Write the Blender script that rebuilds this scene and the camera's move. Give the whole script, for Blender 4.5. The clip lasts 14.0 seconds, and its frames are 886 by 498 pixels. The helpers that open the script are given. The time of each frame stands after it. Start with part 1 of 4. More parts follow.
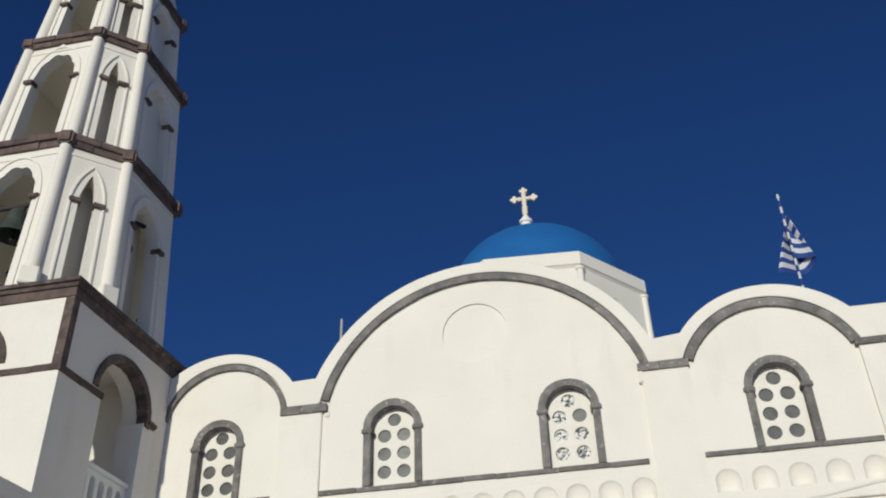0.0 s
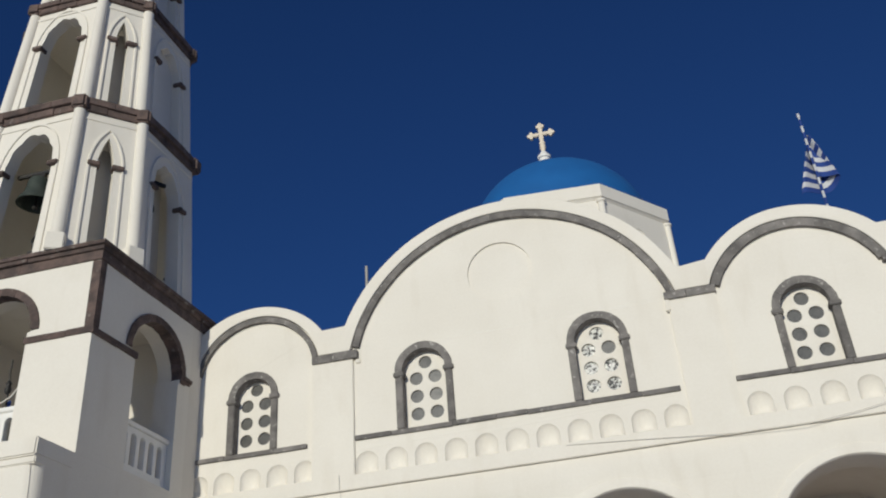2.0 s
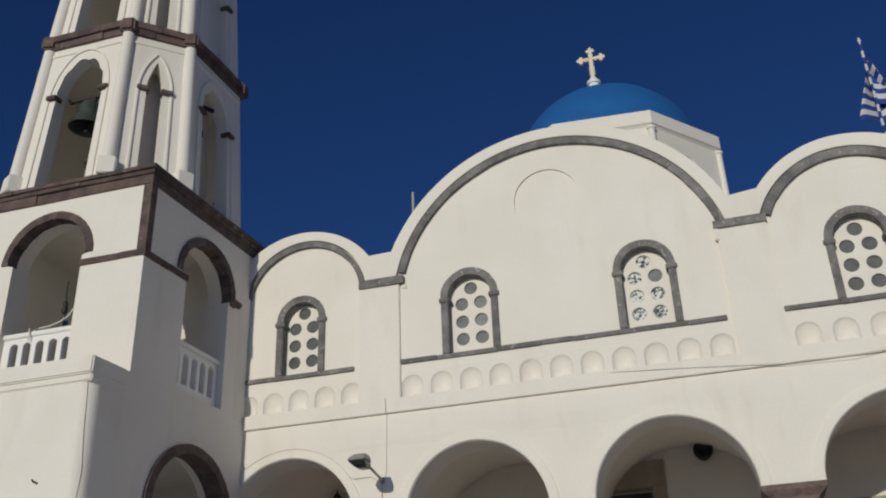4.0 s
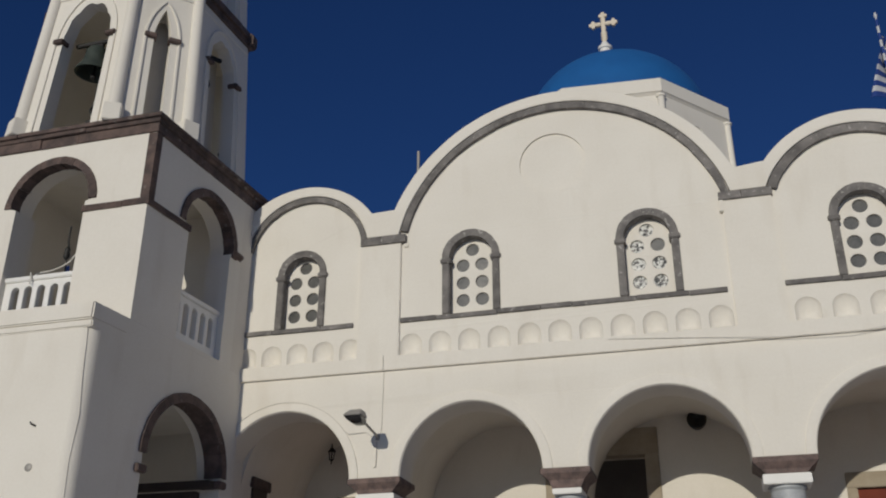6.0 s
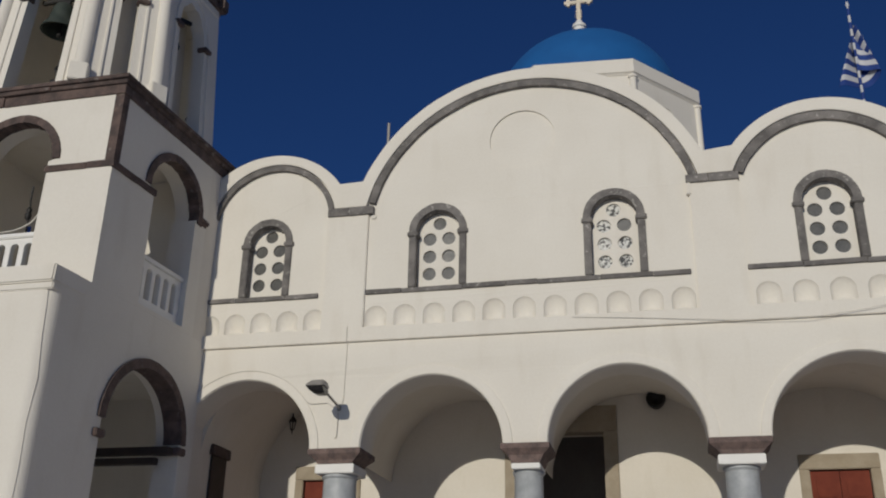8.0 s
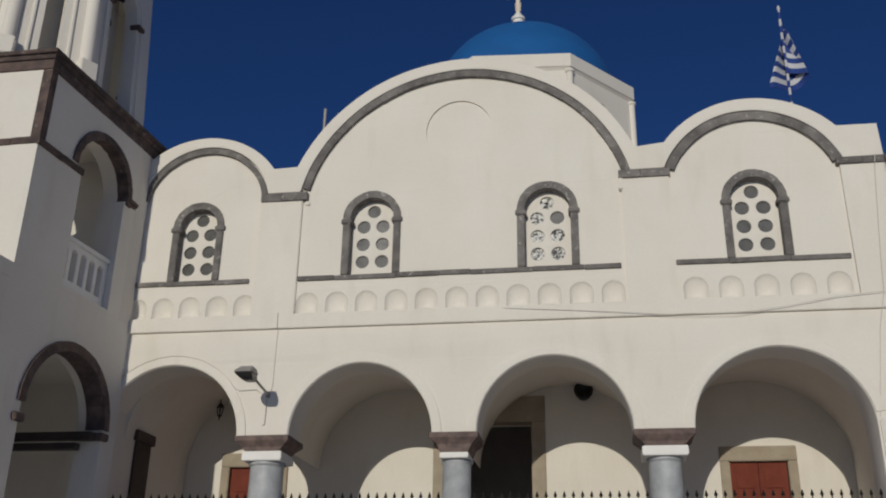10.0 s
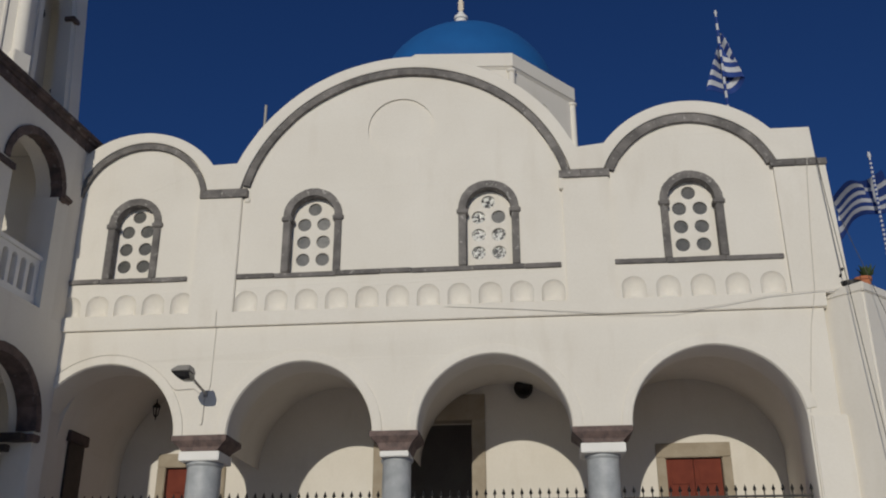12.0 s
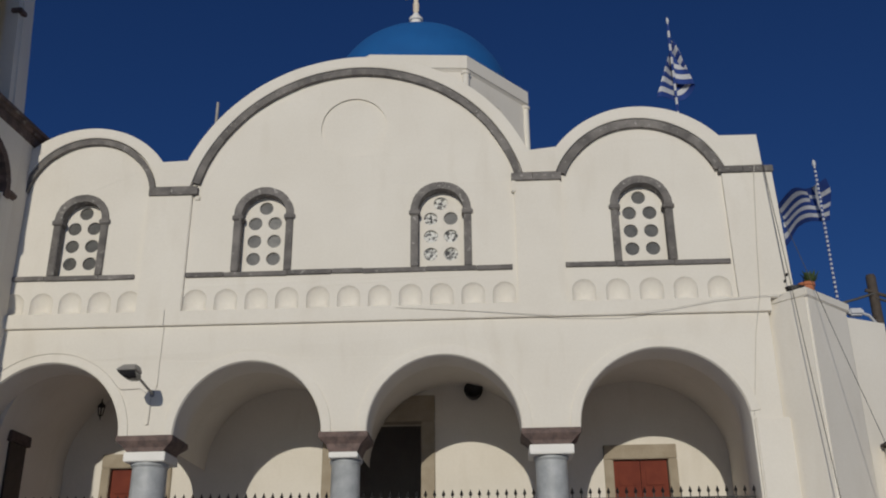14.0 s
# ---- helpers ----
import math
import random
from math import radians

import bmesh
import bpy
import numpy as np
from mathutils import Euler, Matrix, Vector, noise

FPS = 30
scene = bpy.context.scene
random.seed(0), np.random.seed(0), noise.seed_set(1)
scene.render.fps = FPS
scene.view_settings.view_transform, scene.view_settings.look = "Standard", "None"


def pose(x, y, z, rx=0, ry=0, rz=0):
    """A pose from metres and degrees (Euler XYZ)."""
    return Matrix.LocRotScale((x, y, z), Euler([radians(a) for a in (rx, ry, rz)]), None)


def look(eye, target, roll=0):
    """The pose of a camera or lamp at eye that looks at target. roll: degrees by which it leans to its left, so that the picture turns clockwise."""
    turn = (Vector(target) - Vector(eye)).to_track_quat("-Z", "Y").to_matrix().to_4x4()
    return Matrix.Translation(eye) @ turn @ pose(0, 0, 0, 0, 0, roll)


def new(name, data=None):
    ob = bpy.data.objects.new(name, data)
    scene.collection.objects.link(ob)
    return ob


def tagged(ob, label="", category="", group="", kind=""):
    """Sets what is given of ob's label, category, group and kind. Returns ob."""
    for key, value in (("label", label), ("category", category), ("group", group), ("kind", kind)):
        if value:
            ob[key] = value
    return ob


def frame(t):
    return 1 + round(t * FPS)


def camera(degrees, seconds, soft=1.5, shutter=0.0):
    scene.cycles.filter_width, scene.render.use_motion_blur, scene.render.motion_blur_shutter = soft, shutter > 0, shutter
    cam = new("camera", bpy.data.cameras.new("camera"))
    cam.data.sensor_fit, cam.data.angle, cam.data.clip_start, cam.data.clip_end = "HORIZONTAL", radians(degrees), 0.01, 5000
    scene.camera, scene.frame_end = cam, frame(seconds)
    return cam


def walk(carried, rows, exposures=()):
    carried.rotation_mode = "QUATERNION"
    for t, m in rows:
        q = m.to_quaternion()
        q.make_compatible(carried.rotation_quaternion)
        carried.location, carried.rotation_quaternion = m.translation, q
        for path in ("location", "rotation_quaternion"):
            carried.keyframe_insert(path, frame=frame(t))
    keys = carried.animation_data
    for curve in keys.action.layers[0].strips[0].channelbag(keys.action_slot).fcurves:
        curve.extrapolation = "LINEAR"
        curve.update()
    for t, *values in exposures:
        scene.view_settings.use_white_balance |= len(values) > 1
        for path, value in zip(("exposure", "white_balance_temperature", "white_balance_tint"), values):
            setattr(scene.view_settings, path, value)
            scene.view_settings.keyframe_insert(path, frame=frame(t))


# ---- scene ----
cam = camera(49.55, 14.0, soft=2.0)
PATH = [
    (0, (2.081, -13.584, 1.070), (1.4776, -10.3376, 3.3278), -1.80),
    (0.5, (2.081, -13.583, 1.069), (1.4725, -10.3221, 3.3045), -2.47),
    (1, (2.079, -13.586, 1.069), (1.4622, -10.3044, 3.2712), -3.36),
    (1.5, (2.077, -13.583, 1.067), (1.4281, -10.2666, 3.2073), -4.09),
    (2, (2.076, -13.578, 1.067), (1.3481, -10.2265, 3.1256), -4.39),
    (2.5, (2.075, -13.573, 1.069), (1.2694, -10.1939, 3.0525), -4.18),
    (3, (2.075, -13.571, 1.068), (1.2038, -10.1677, 2.9808), -3.58),
    (5.5, (2.073, -13.565, 1.067), (1.0599, -10.0826, 2.7543), -0.33),
    (6, (2.069, -13.559, 1.070), (1.0706, -10.0565, 2.7239), 0.17),
    (6.5, (2.066, -13.558, 1.069), (1.0955, -10.0341, 2.6935), 0.35),
    (7, (2.064, -13.556, 1.068), (1.1307, -10.0092, 2.6658), 0.56),
    (7.5, (2.064, -13.552, 1.072), (1.1536, -9.9889, 2.6443), 0.90),
    (10, (2.064, -13.541, 1.079), (1.4560, -9.8905, 2.5964), 0.96),
    (10.5, (2.063, -13.539, 1.082), (1.5254, -9.8739, 2.5912), 0.66),
    (11, (2.065, -13.536, 1.083), (1.5895, -9.8606, 2.5878), 0.29),
    (11.5, (2.064, -13.533, 1.085), (1.6436, -9.8513, 2.5912), -0.02),
    (12, (2.068, -13.530, 1.085), (1.7005, -9.8452, 2.5978), -0.15),
    (12.5, (2.071, -13.528, 1.086), (1.7534, -9.8425, 2.6083), -0.27),
    (13, (2.070, -13.530, 1.087), (1.8044, -9.8415, 2.6104), -0.39),
    (13.5, (2.073, -13.529, 1.085), (1.8536, -9.8361, 2.6067), -0.49),
    (14, (2.074, -13.531, 1.082), (1.9047, -9.8332, 2.5989), -0.58),
]
EXPOSURES = [(0.0, 0.59, 6335, 5), (1.0, 0.57, 6335, 5), (2.0, 0.46, 6365, 5.5), (3.0, 0.30, 6405, 6.5), (4.2, 0.15, 6445, 7.5), (5.5, 0.07, 6465, 8), (7.0, 0.02, 6475, 8.5), (14.0, 0.0, 6475, 8.5)]
walk(cam, [(t, look(eye, target, roll)) for t, eye, target, roll in PATH], EXPOSURES)

# ---- light: low sun behind the viewer, deep blue sky ----
SUN_WAY = Vector((0.102, 1.0, -0.226)).normalized()
world = bpy.data.worlds.new("world")
scene.world = world
world.use_nodes = True
wn, wl = world.node_tree.nodes, world.node_tree.links
sky = wn.new("ShaderNodeTexSky")
sky.sky_type = "NISHITA"
sky.sun_disc = False
sky.sun_elevation = math.asin(-SUN_WAY.z)
sky.sun_rotation = math.pi + math.atan2(SUN_WAY.x, SUN_WAY.y)
sky.altitude = 300
sky.air_density, sky.dust_density, sky.ozone_density = 1.0, 1.2, 3.0
tint = wn.new("ShaderNodeMix")
tint.data_type, tint.blend_type = "RGBA", "MULTIPLY"
tint.inputs["Factor"].default_value = 1.0
tint.inputs["B"].default_value = (0.29, 0.51, 0.98, 1)
wl.new(sky.outputs["Color"], tint.inputs["A"])
wl.new(tint.outputs["Result"], wn["Background"].inputs["Color"])
wn["Background"].inputs["Strength"].default_value = 0.0415
sun = new("sun", bpy.data.lights.new("sun", "SUN"))
sun.data.energy, sun.data.angle, sun.data.color = 2.06, radians(0.53), (1.0, 0.925, 0.79)
sun.matrix_world = look(-SUN_WAY * 60, (0, 0, 0))


# ---- materials ----
def mat(name, col, col2, rough=0.85, scale=2.0, fine=40.0, bump=0.15, metal=0.0, per_piece=0.0, amount=0.6, dirt=None, coat=0.0, dirt_from=0.56, dirt_mix=0.55, dirt_scale=(2.6, 2.6, 0.7)):
    """Two-scale variation between two colours, fine relief; dirt: a third colour in sparse streaky stains."""
    m = bpy.data.materials.new(name)
    m.use_nodes = True
    n, l = m.node_tree.nodes, m.node_tree.links
    b = n["Principled BSDF"]
    b.inputs["Roughness"].default_value = rough
    b.inputs["Metallic"].default_value = metal
    b.inputs["Coat Weight"].default_value = coat
    geo = n.new("ShaderNodeNewGeometry")
    big, small = n.new("ShaderNodeTexNoise"), n.new("ShaderNodeTexNoise")
    for t, sc, de in ((big, scale, 5), (small, fine, 6)):
        t.inputs["Scale"].default_value, t.inputs["Detail"].default_value = sc, de
        l.new(geo.outputs["Position"], t.inputs["Vector"])
    mixv = n.new("ShaderNodeMath")
    mixv.operation = "MULTIPLY_ADD"
    l.new(small.outputs["Fac"], mixv.inputs[0])
    mixv.inputs[1].default_value = 0.5
    l.new(big.outputs["Fac"], mixv.inputs[2])
    ramp = n.new("ShaderNodeMapRange")
    ramp.inputs["From Min"].default_value, ramp.inputs["From Max"].default_value = 0.75 - 0.3 / max(amount, .05) * 0.5, 0.75 + 0.3 / max(amount, .05) * 0.5
    l.new(mixv.outputs[0], ramp.inputs["Value"])
    mx = n.new("ShaderNodeMix")
    mx.data_type = "RGBA"
    mx.inputs["A"].default_value, mx.inputs["B"].default_value = (*col, 1), (*col2, 1)
    l.new(ramp.outputs["Result"], mx.inputs["Factor"])
    out = mx.outputs["Result"]
    if dirt:
        st = n.new("ShaderNodeTexNoise")
        st.inputs["Scale"].default_value, st.inputs["Detail"].default_value = 1.0, 7
        sc = n.new("ShaderNodeVectorMath")
        sc.operation = "MULTIPLY"
        sc.inputs[1].default_value = dirt_scale
        l.new(geo.outputs["Position"], sc.inputs[0])
        l.new(sc.outputs[0], st.inputs["Vector"])
        r2 = n.new("ShaderNodeMapRange")
        r2.inputs["From Min"].default_value, r2.inputs["From Max"].default_value, r2.inputs["To Max"].default_value = dirt_from, dirt_from + 0.24, dirt_mix
        l.new(st.outputs["Fac"], r2.inputs["Value"])
        m2 = n.new("ShaderNodeMix")
        m2.data_type = "RGBA"
        l.new(out, m2.inputs["A"])
        m2.inputs["B"].default_value = (*dirt, 1)
        l.new(r2.outputs["Result"], m2.inputs["Factor"])
        out = m2.outputs["Result"]
    if per_piece:
        oi = n.new("ShaderNodeObjectInfo")
        hs = n.new("ShaderNodeHueSaturation")
        mr = n.new("ShaderNodeMapRange")
        mr.inputs["To Min"].default_value, mr.inputs["To Max"].default_value = 1 - per_piece, 1 + per_piece
        l.new(oi.outputs["Random"], mr.inputs["Value"])
        l.new(mr.outputs["Result"], hs.inputs["Value"])
        l.new(out, hs.inputs["Color"])
        out = hs.outputs["Color"]
    l.new(out, b.inputs["Base Color"])
    bp = n.new("ShaderNodeBump")
    bp.inputs["Strength"].default_value, bp.inputs["Distance"].default_value = bump, 0.02
    l.new(mixv.outputs[0], bp.inputs["Height"])
    l.new(bp.outputs["Normal"], b.inputs["Normal"])
    return m


PLASTER = mat("whitewash", (0.80, 0.765, 0.70), (0.73, 0.69, 0.62), 0.9, 0.9, 25, 0.18, amount=0.5, dirt=(0.66, 0.61, 0.53))
PORCH_WHITE = mat("porch_whitewash", (0.78, 0.74, 0.68), (0.70, 0.66, 0.59), 0.9, 1.2, 30, 0.15, amount=0.5, dirt=(0.62, 0.57, 0.49))
PAINT = mat("white_paint", (0.84, 0.83, 0.81), (0.76, 0.75, 0.72), 0.6, 3, 50, 0.1)
BAND = mat("grey_stone", (0.125, 0.117, 0.113), (0.215, 0.20, 0.19), 0.85, 5, 60, 0.5, per_piece=0.18, amount=0.9, dirt=(0.66, 0.64, 0.6), dirt_from=0.60, dirt_mix=0.9, dirt_scale=(14, 14, 14))
LAVA = mat("red_lava_stone", (0.073, 0.055, 0.052), (0.15, 0.104, 0.09), 0.9, 6, 55, 0.8, per_piece=0.2, amount=0.9, dirt=(0.45, 0.42, 0.38), dirt_from=0.63, dirt_mix=0.7, dirt_scale=(9, 9, 9))
CAPITAL = mat("brown_capital_stone", (0.10, 0.075, 0.07), (0.20, 0.14, 0.125), 0.85, 7, 60, 0.7, per_piece=0.1, amount=0.9)
GRANITE = mat("grey_marble", (0.33, 0.35, 0.37), (0.46, 0.48, 0.50), 0.55, 6, 90, 0.1, amount=0.8)
TANSTONE = mat("tan_stone", (0.30, 0.25, 0.185), (0.40, 0.345, 0.27), 0.8, 4, 50, 0.35)
DOORWOOD = mat("red_door_wood", (0.135, 0.024, 0.013), (0.20, 0.042, 0.022), 0.85, 5, 70, 0.15)
DARKWOOD = mat("dark_wood", (0.035, 0.026, 0.022), (0.06, 0.045, 0.038), 0.7, 6, 60, 0.3)
POLEWOOD = mat("weathered_pole_wood", (0.055, 0.042, 0.034), (0.10, 0.08, 0.065), 0.85, 8, 60, 0.4)
BLUE = mat("blue_dome_paint", (0.003, 0.092, 0.31), (0.004, 0.112, 0.36), 0.85, 1.5, 30, 0.1)
GLASS = mat("dark_window_glass", (0.085, 0.085, 0.083), (0.15, 0.147, 0.14), 0.2, 7, 30, 0.08)
# rippled panes; sun glints are put into the base colour as pale noise
FLASHGLASS = mat("rippled_glass_painted_glints", (0.07, 0.07, 0.07), (0.75, 0.75, 0.72), 0.12, 24, 60, 0.9, amount=3.0)
BRONZE = mat("weathered_bronze", (0.05, 0.065, 0.055), (0.085, 0.10, 0.085), 0.6, 8, 50, 0.2, metal=0.5)
IRON = mat("black_iron", (0.02, 0.02, 0.021), (0.04, 0.037, 0.035), 0.55, 10, 80, 0.2, metal=0.4)
LAMPGREY = mat("grey_lamp_metal", (0.31, 0.295, 0.275), (0.40, 0.38, 0.355), 0.55, 9, 60, 0.1, metal=0.2)
LAMPDARK = mat("dark_lamp_glass", (0.02, 0.02, 0.022), (0.03, 0.03, 0.032), 0.2, 9, 60, 0.05)
CABLE = mat("dark_cable", (0.05, 0.047, 0.045), (0.09, 0.085, 0.08), 0.7, 12, 60, 0.1)
CABLE_PALE = mat("painted_cable", (0.56, 0.535, 0.49), (0.64, 0.61, 0.56), 0.8, 12, 60, 0.1)
FLAGBLUE = mat("blue_cloth", (0.012, 0.040, 0.20), (0.018, 0.055, 0.25), 0.85, 6, 120, 0.2)
FLAGWHITE = mat("white_cloth", (0.60, 0.61, 0.64), (0.50, 0.51, 0.55), 0.85, 6, 120, 0.2)
CROSSSTONE = mat("cream_marble", (0.78, 0.70, 0.58), (0.64, 0.55, 0.43), 0.7, 8, 60, 0.2)
TERRACOTTA = mat("terracotta", (0.45, 0.15, 0.07), (0.55, 0.21, 0.10), 0.8, 8, 60, 0.2)
LEAF = mat("green_leaf", (0.05, 0.085, 0.03), (0.09, 0.13, 0.05), 0.7, 20, 60, 0.2)
FLOORSTONE = mat("pale_floor_stone", (0.42, 0.375, 0.355), (0.51, 0.46, 0.44), 0.85, 1.5, 25, 0.25)
PAVING = mat("pale_paving", (0.66, 0.65, 0.625), (0.75, 0.735, 0.71), 0.9, 1.1, 20, 0.3)
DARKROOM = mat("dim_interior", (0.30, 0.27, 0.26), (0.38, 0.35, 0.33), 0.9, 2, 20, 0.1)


# ---- mesh helpers ----
def link(name, me, material, parent=None, label="", smooth=38):
    for v in me.vertices:  # hand-made unevenness
        v.co += noise.noise_vector(v.co * 1.3) * 0.006 + noise.noise_vector(v.co * 4.1) * 0.0025
    me.materials.clear()
    me.materials.append(material)
    if smooth:
        me.shade_smooth()
        me.set_sharp_from_angle(angle=radians(smooth))
    ob = new(name, me)
    ob.parent = parent
    if label:
        tagged(ob, label)
    return ob


def part(name, bm, material, parent=None, label="", smooth=38):
    me = bpy.data.meshes.new(name)
    bmesh.ops.recalc_face_normals(bm, faces=bm.faces[:])
    bm.to_mesh(me)
    bm.free()
    return link(name, me, material, parent, label, smooth)


def thing(name, label, category, group="", kind=""):
    return tagged(new(name), label, category, group, kind)


FRONT = Matrix.Rotation(radians(90), 4, "X")  # sheet (u, v) stands up, facing -y
SIDE = Matrix.Rotation(radians(90), 4, "Z") @ FRONT  # u runs along +y, facing +x


def sheet(loops, depth, m, bevel=0.0):
    """A slab from outlines (the first the rim, the others holes), its face on the plane of m, its body behind."""
    cu = bpy.data.curves.new("sheet", "CURVE")
    cu.dimensions, cu.fill_mode = "2D", "BOTH"
    cu.extrude = depth / 2 - bevel
    cu.bevel_depth, cu.bevel_resolution, cu.offset = bevel, 2, -bevel
    for lp in loops:
        sp = cu.splines.new("POLY")
        sp.points.add(len(lp) - 1)
        for p, (u, v) in zip(sp.points, lp):
            p.co = (u, v, 0, 1)
        sp.use_cyclic_u = True
    ob = bpy.data.objects.new("sheet", cu)
    me = bpy.data.meshes.new_from_object(ob)
    wb = bmesh.new()
    wb.from_mesh(me)
    bmesh.ops.remove_doubles(wb, verts=wb.verts[:], dist=0.0004)
    wb.to_mesh(me)
    wb.free()
    me.transform(m @ Matrix.Translation((0, 0, -depth / 2)))
    bpy.data.objects.remove(ob)
    bpy.data.curves.remove(cu)
    return me


def arc(cx, cz, r, a0, a1, n=28, rz=None):
    """Points from angle a0 to a1 in degrees, counter-clockwise from +u."""
    rz = rz or r
    return [(cx + r * math.cos(radians(a0 + (a1 - a0) * i / n)), cz + rz * math.sin(radians(a0 + (a1 - a0) * i / n))) for i in range(n + 1)]


def arched(cx, half, z0, spring, rise=None, n=28):
    """Outline of an opening with a round head."""
    return [(cx - half, z0), (cx + half, z0)] + arc(cx, spring, half, 0, 180, n, rise or half)


def pointed(cx, half, z0, spring, rise, n=10):
    """Outline of an opening with a lancet head."""
    r = (rise * rise + half * half) / (2 * half)
    a = math.asin(min(1, rise / r))
    right = [(cx + half - r + r * math.cos(a * t / n), spring + r * math.sin(a * t / n)) for t in range(n + 1)]
    left = [(2 * cx - x, z) for x, z in reversed(right[:-1])]
    return [(cx - half, z0), (cx + half, z0)] + right + left


def box(bm, x0, x1, y0, y1, z0, z1, bevel=0.0):
    vs = [bm.verts.new((x, y, z)) for z in (z0, z1) for x, y in ((x0, y0), (x1, y0), (x1, y1), (x0, y1))]
    fs = [bm.faces.new([vs[i] for i in q]) for q in ((3, 2, 1, 0), (4, 5, 6, 7), (0, 1, 5, 4), (1, 2, 6, 5), (2, 3, 7, 6), (3, 0, 4, 7))]
    if bevel:
        bmesh.ops.bevel(bm, geom=list({e for f in fs for e in f.edges}), offset=bevel, segments=2, affect="EDGES")
    return bm


def boxed(x0, x1, y0, y1, z0, z1, bevel=0.0):
    return box(bmesh.new(), x0, x1, y0, y1, z0, z1, bevel)


def lathe(bm, prof, x, y, n=24, cap=True):
    """Rings (radius, z) turned about the upright axis at x, y."""
    rings = []
    for r, z in prof:
        rings.append([bm.verts.new((x + r * math.cos(2 * math.pi * i / n), y + r * math.sin(2 * math.pi * i / n), z)) for i in range(n)])
    for a, b in zip(rings, rings[1:]):
        for i in range(n):
            bm.faces.new((a[i], a[(i + 1) % n], b[(i + 1) % n], b[i]))
    if cap:
        bm.faces.new(list(reversed(rings[0])))
        bm.faces.new(rings[-1])
    return bm


def tube(name, pts, r, material, parent=None, label="", n=8):
    """A round wire through points."""
    bm = bmesh.new()
    pts = [Vector(p) for p in pts]
    rings = []
    for i, p in enumerate(pts):
        d = (pts[min(i + 1, len(pts) - 1)] - pts[max(i - 1, 0)]).normalized()
        u = d.cross(Vector((0.31, 0.2, 0.93))).normalized()
        v = d.cross(u)
        rings.append([bm.verts.new(p + r * (math.cos(2 * math.pi * k / n) * u + math.sin(2 * math.pi * k / n) * v)) for k in range(n)])
    for a, b in zip(rings, rings[1:]):
        for k in range(n):
            bm.faces.new((a[k], a[(k + 1) % n], b[(k + 1) % n], b[k]))
    bm.faces.new(list(reversed(rings[0])))
    bm.faces.new(rings[-1])
    return part(name, bm, material, parent, label)


def sag(a, b, drop, n=14):
    a, b = Vector(a), Vector(b)
    return [a.lerp(b, i / n) - Vector((0, 0, drop * 4 * (i / n) * (1 - i / n))) for i in range(n + 1)]


rng = random.Random(7)


def stones_arc(parent, name, cx, cz, r0, r1, a0, a1, y0, y1, material, size=0.34, m=None, jag=0.0):
    """A curved course of separate stones between radii r0 and r1, from depth y0 to y1."""
    n = max(3, round(radians(abs(a1 - a0)) * r1 / size))
    cuts = [a0 + (a1 - a0) * (i + (rng.uniform(-.22, .22) if 0 < i < n else 0)) / n for i in range(n + 1)]
    for k in range(n):
        bm = bmesh.new()
        lo, hi = cuts[k], cuts[k + 1]
        gap = math.degrees(0.0012 / r1) * (1 if a1 > a0 else -1)
        jr, jy = rng.uniform(-.004, .004) - rng.random() * jag, rng.uniform(-.003, .003)
        sect = []
        for i in range(5):
            a = radians(lo + gap + (hi - lo - 2 * gap) * i / 4)
            jj = rng.random() * jag
            sect.append([bm.verts.new((cx + r * math.cos(a), y, cz + r * math.sin(a))) for r, y in ((r0 + jr + jj, y0 + jy), (r1 + rng.uniform(-.004, .004), y0 + jy), (r1, y1), (r0 + jr + jj, y1))])
        for a, b in zip(sect, sect[1:]):
            for i in range(4):
                bm.faces.new((a[i], a[(i + 1) % 4], b[(i + 1) % 4], b[i]))
        bm.faces.new(list(reversed(sect[0])))
        bm.faces.new(sect[-1])
        if m:
            bm.transform(m)
        part(name, bm, material, parent, smooth=30)


def stones_row(parent, name, p0, p1, out, z0, z1, material, size=0.5, back=0.12, m=None):
    """A straight course of separate stones from p0 to p1 (plan points), standing out by `out` to the right of the way."""
    p0, p1 = Vector(p0), Vector(p1)
    d = (p1 - p0)
    length = d.length
    d.normalize()
    nrm = Vector((d.y, -d.x))
    n = max(1, round(length / size))
    cuts = [length * (i + (rng.uniform(-.25, .25) if 0 < i < n else 0)) / n for i in range(n + 1)]
    for a, b in zip(cuts, cuts[1:]):
        bm = bmesh.new()
        j, jz = rng.uniform(-.01, .006), rng.uniform(-.006, .006)
        q = [p0 + d * (a + .002) + nrm * (out + j), p0 + d * (b - .002) + nrm * (out + j + rng.uniform(-.006, .006)), p0 + d * (b - .002) - nrm * back, p0 + d * (a + .002) - nrm * back]
        lo = [bm.verts.new((v.x, v.y, z0 + jz)) for v in q]
        hi = [bm.verts.new((v.x, v.y, z1 + jz)) for v in q]
        bm.faces.new(list(reversed(lo)))
        bm.faces.new(hi)
        for i in range(4):
            bm.faces.new((lo[i], lo[(i + 1) % 4], hi[(i + 1) % 4], hi[i]))
        bmesh.ops.bevel(bm, geom=[e for e in bm.edges], offset=0.007, segments=1, affect="EDGES")
        part(name, bm, material, parent, smooth=30)


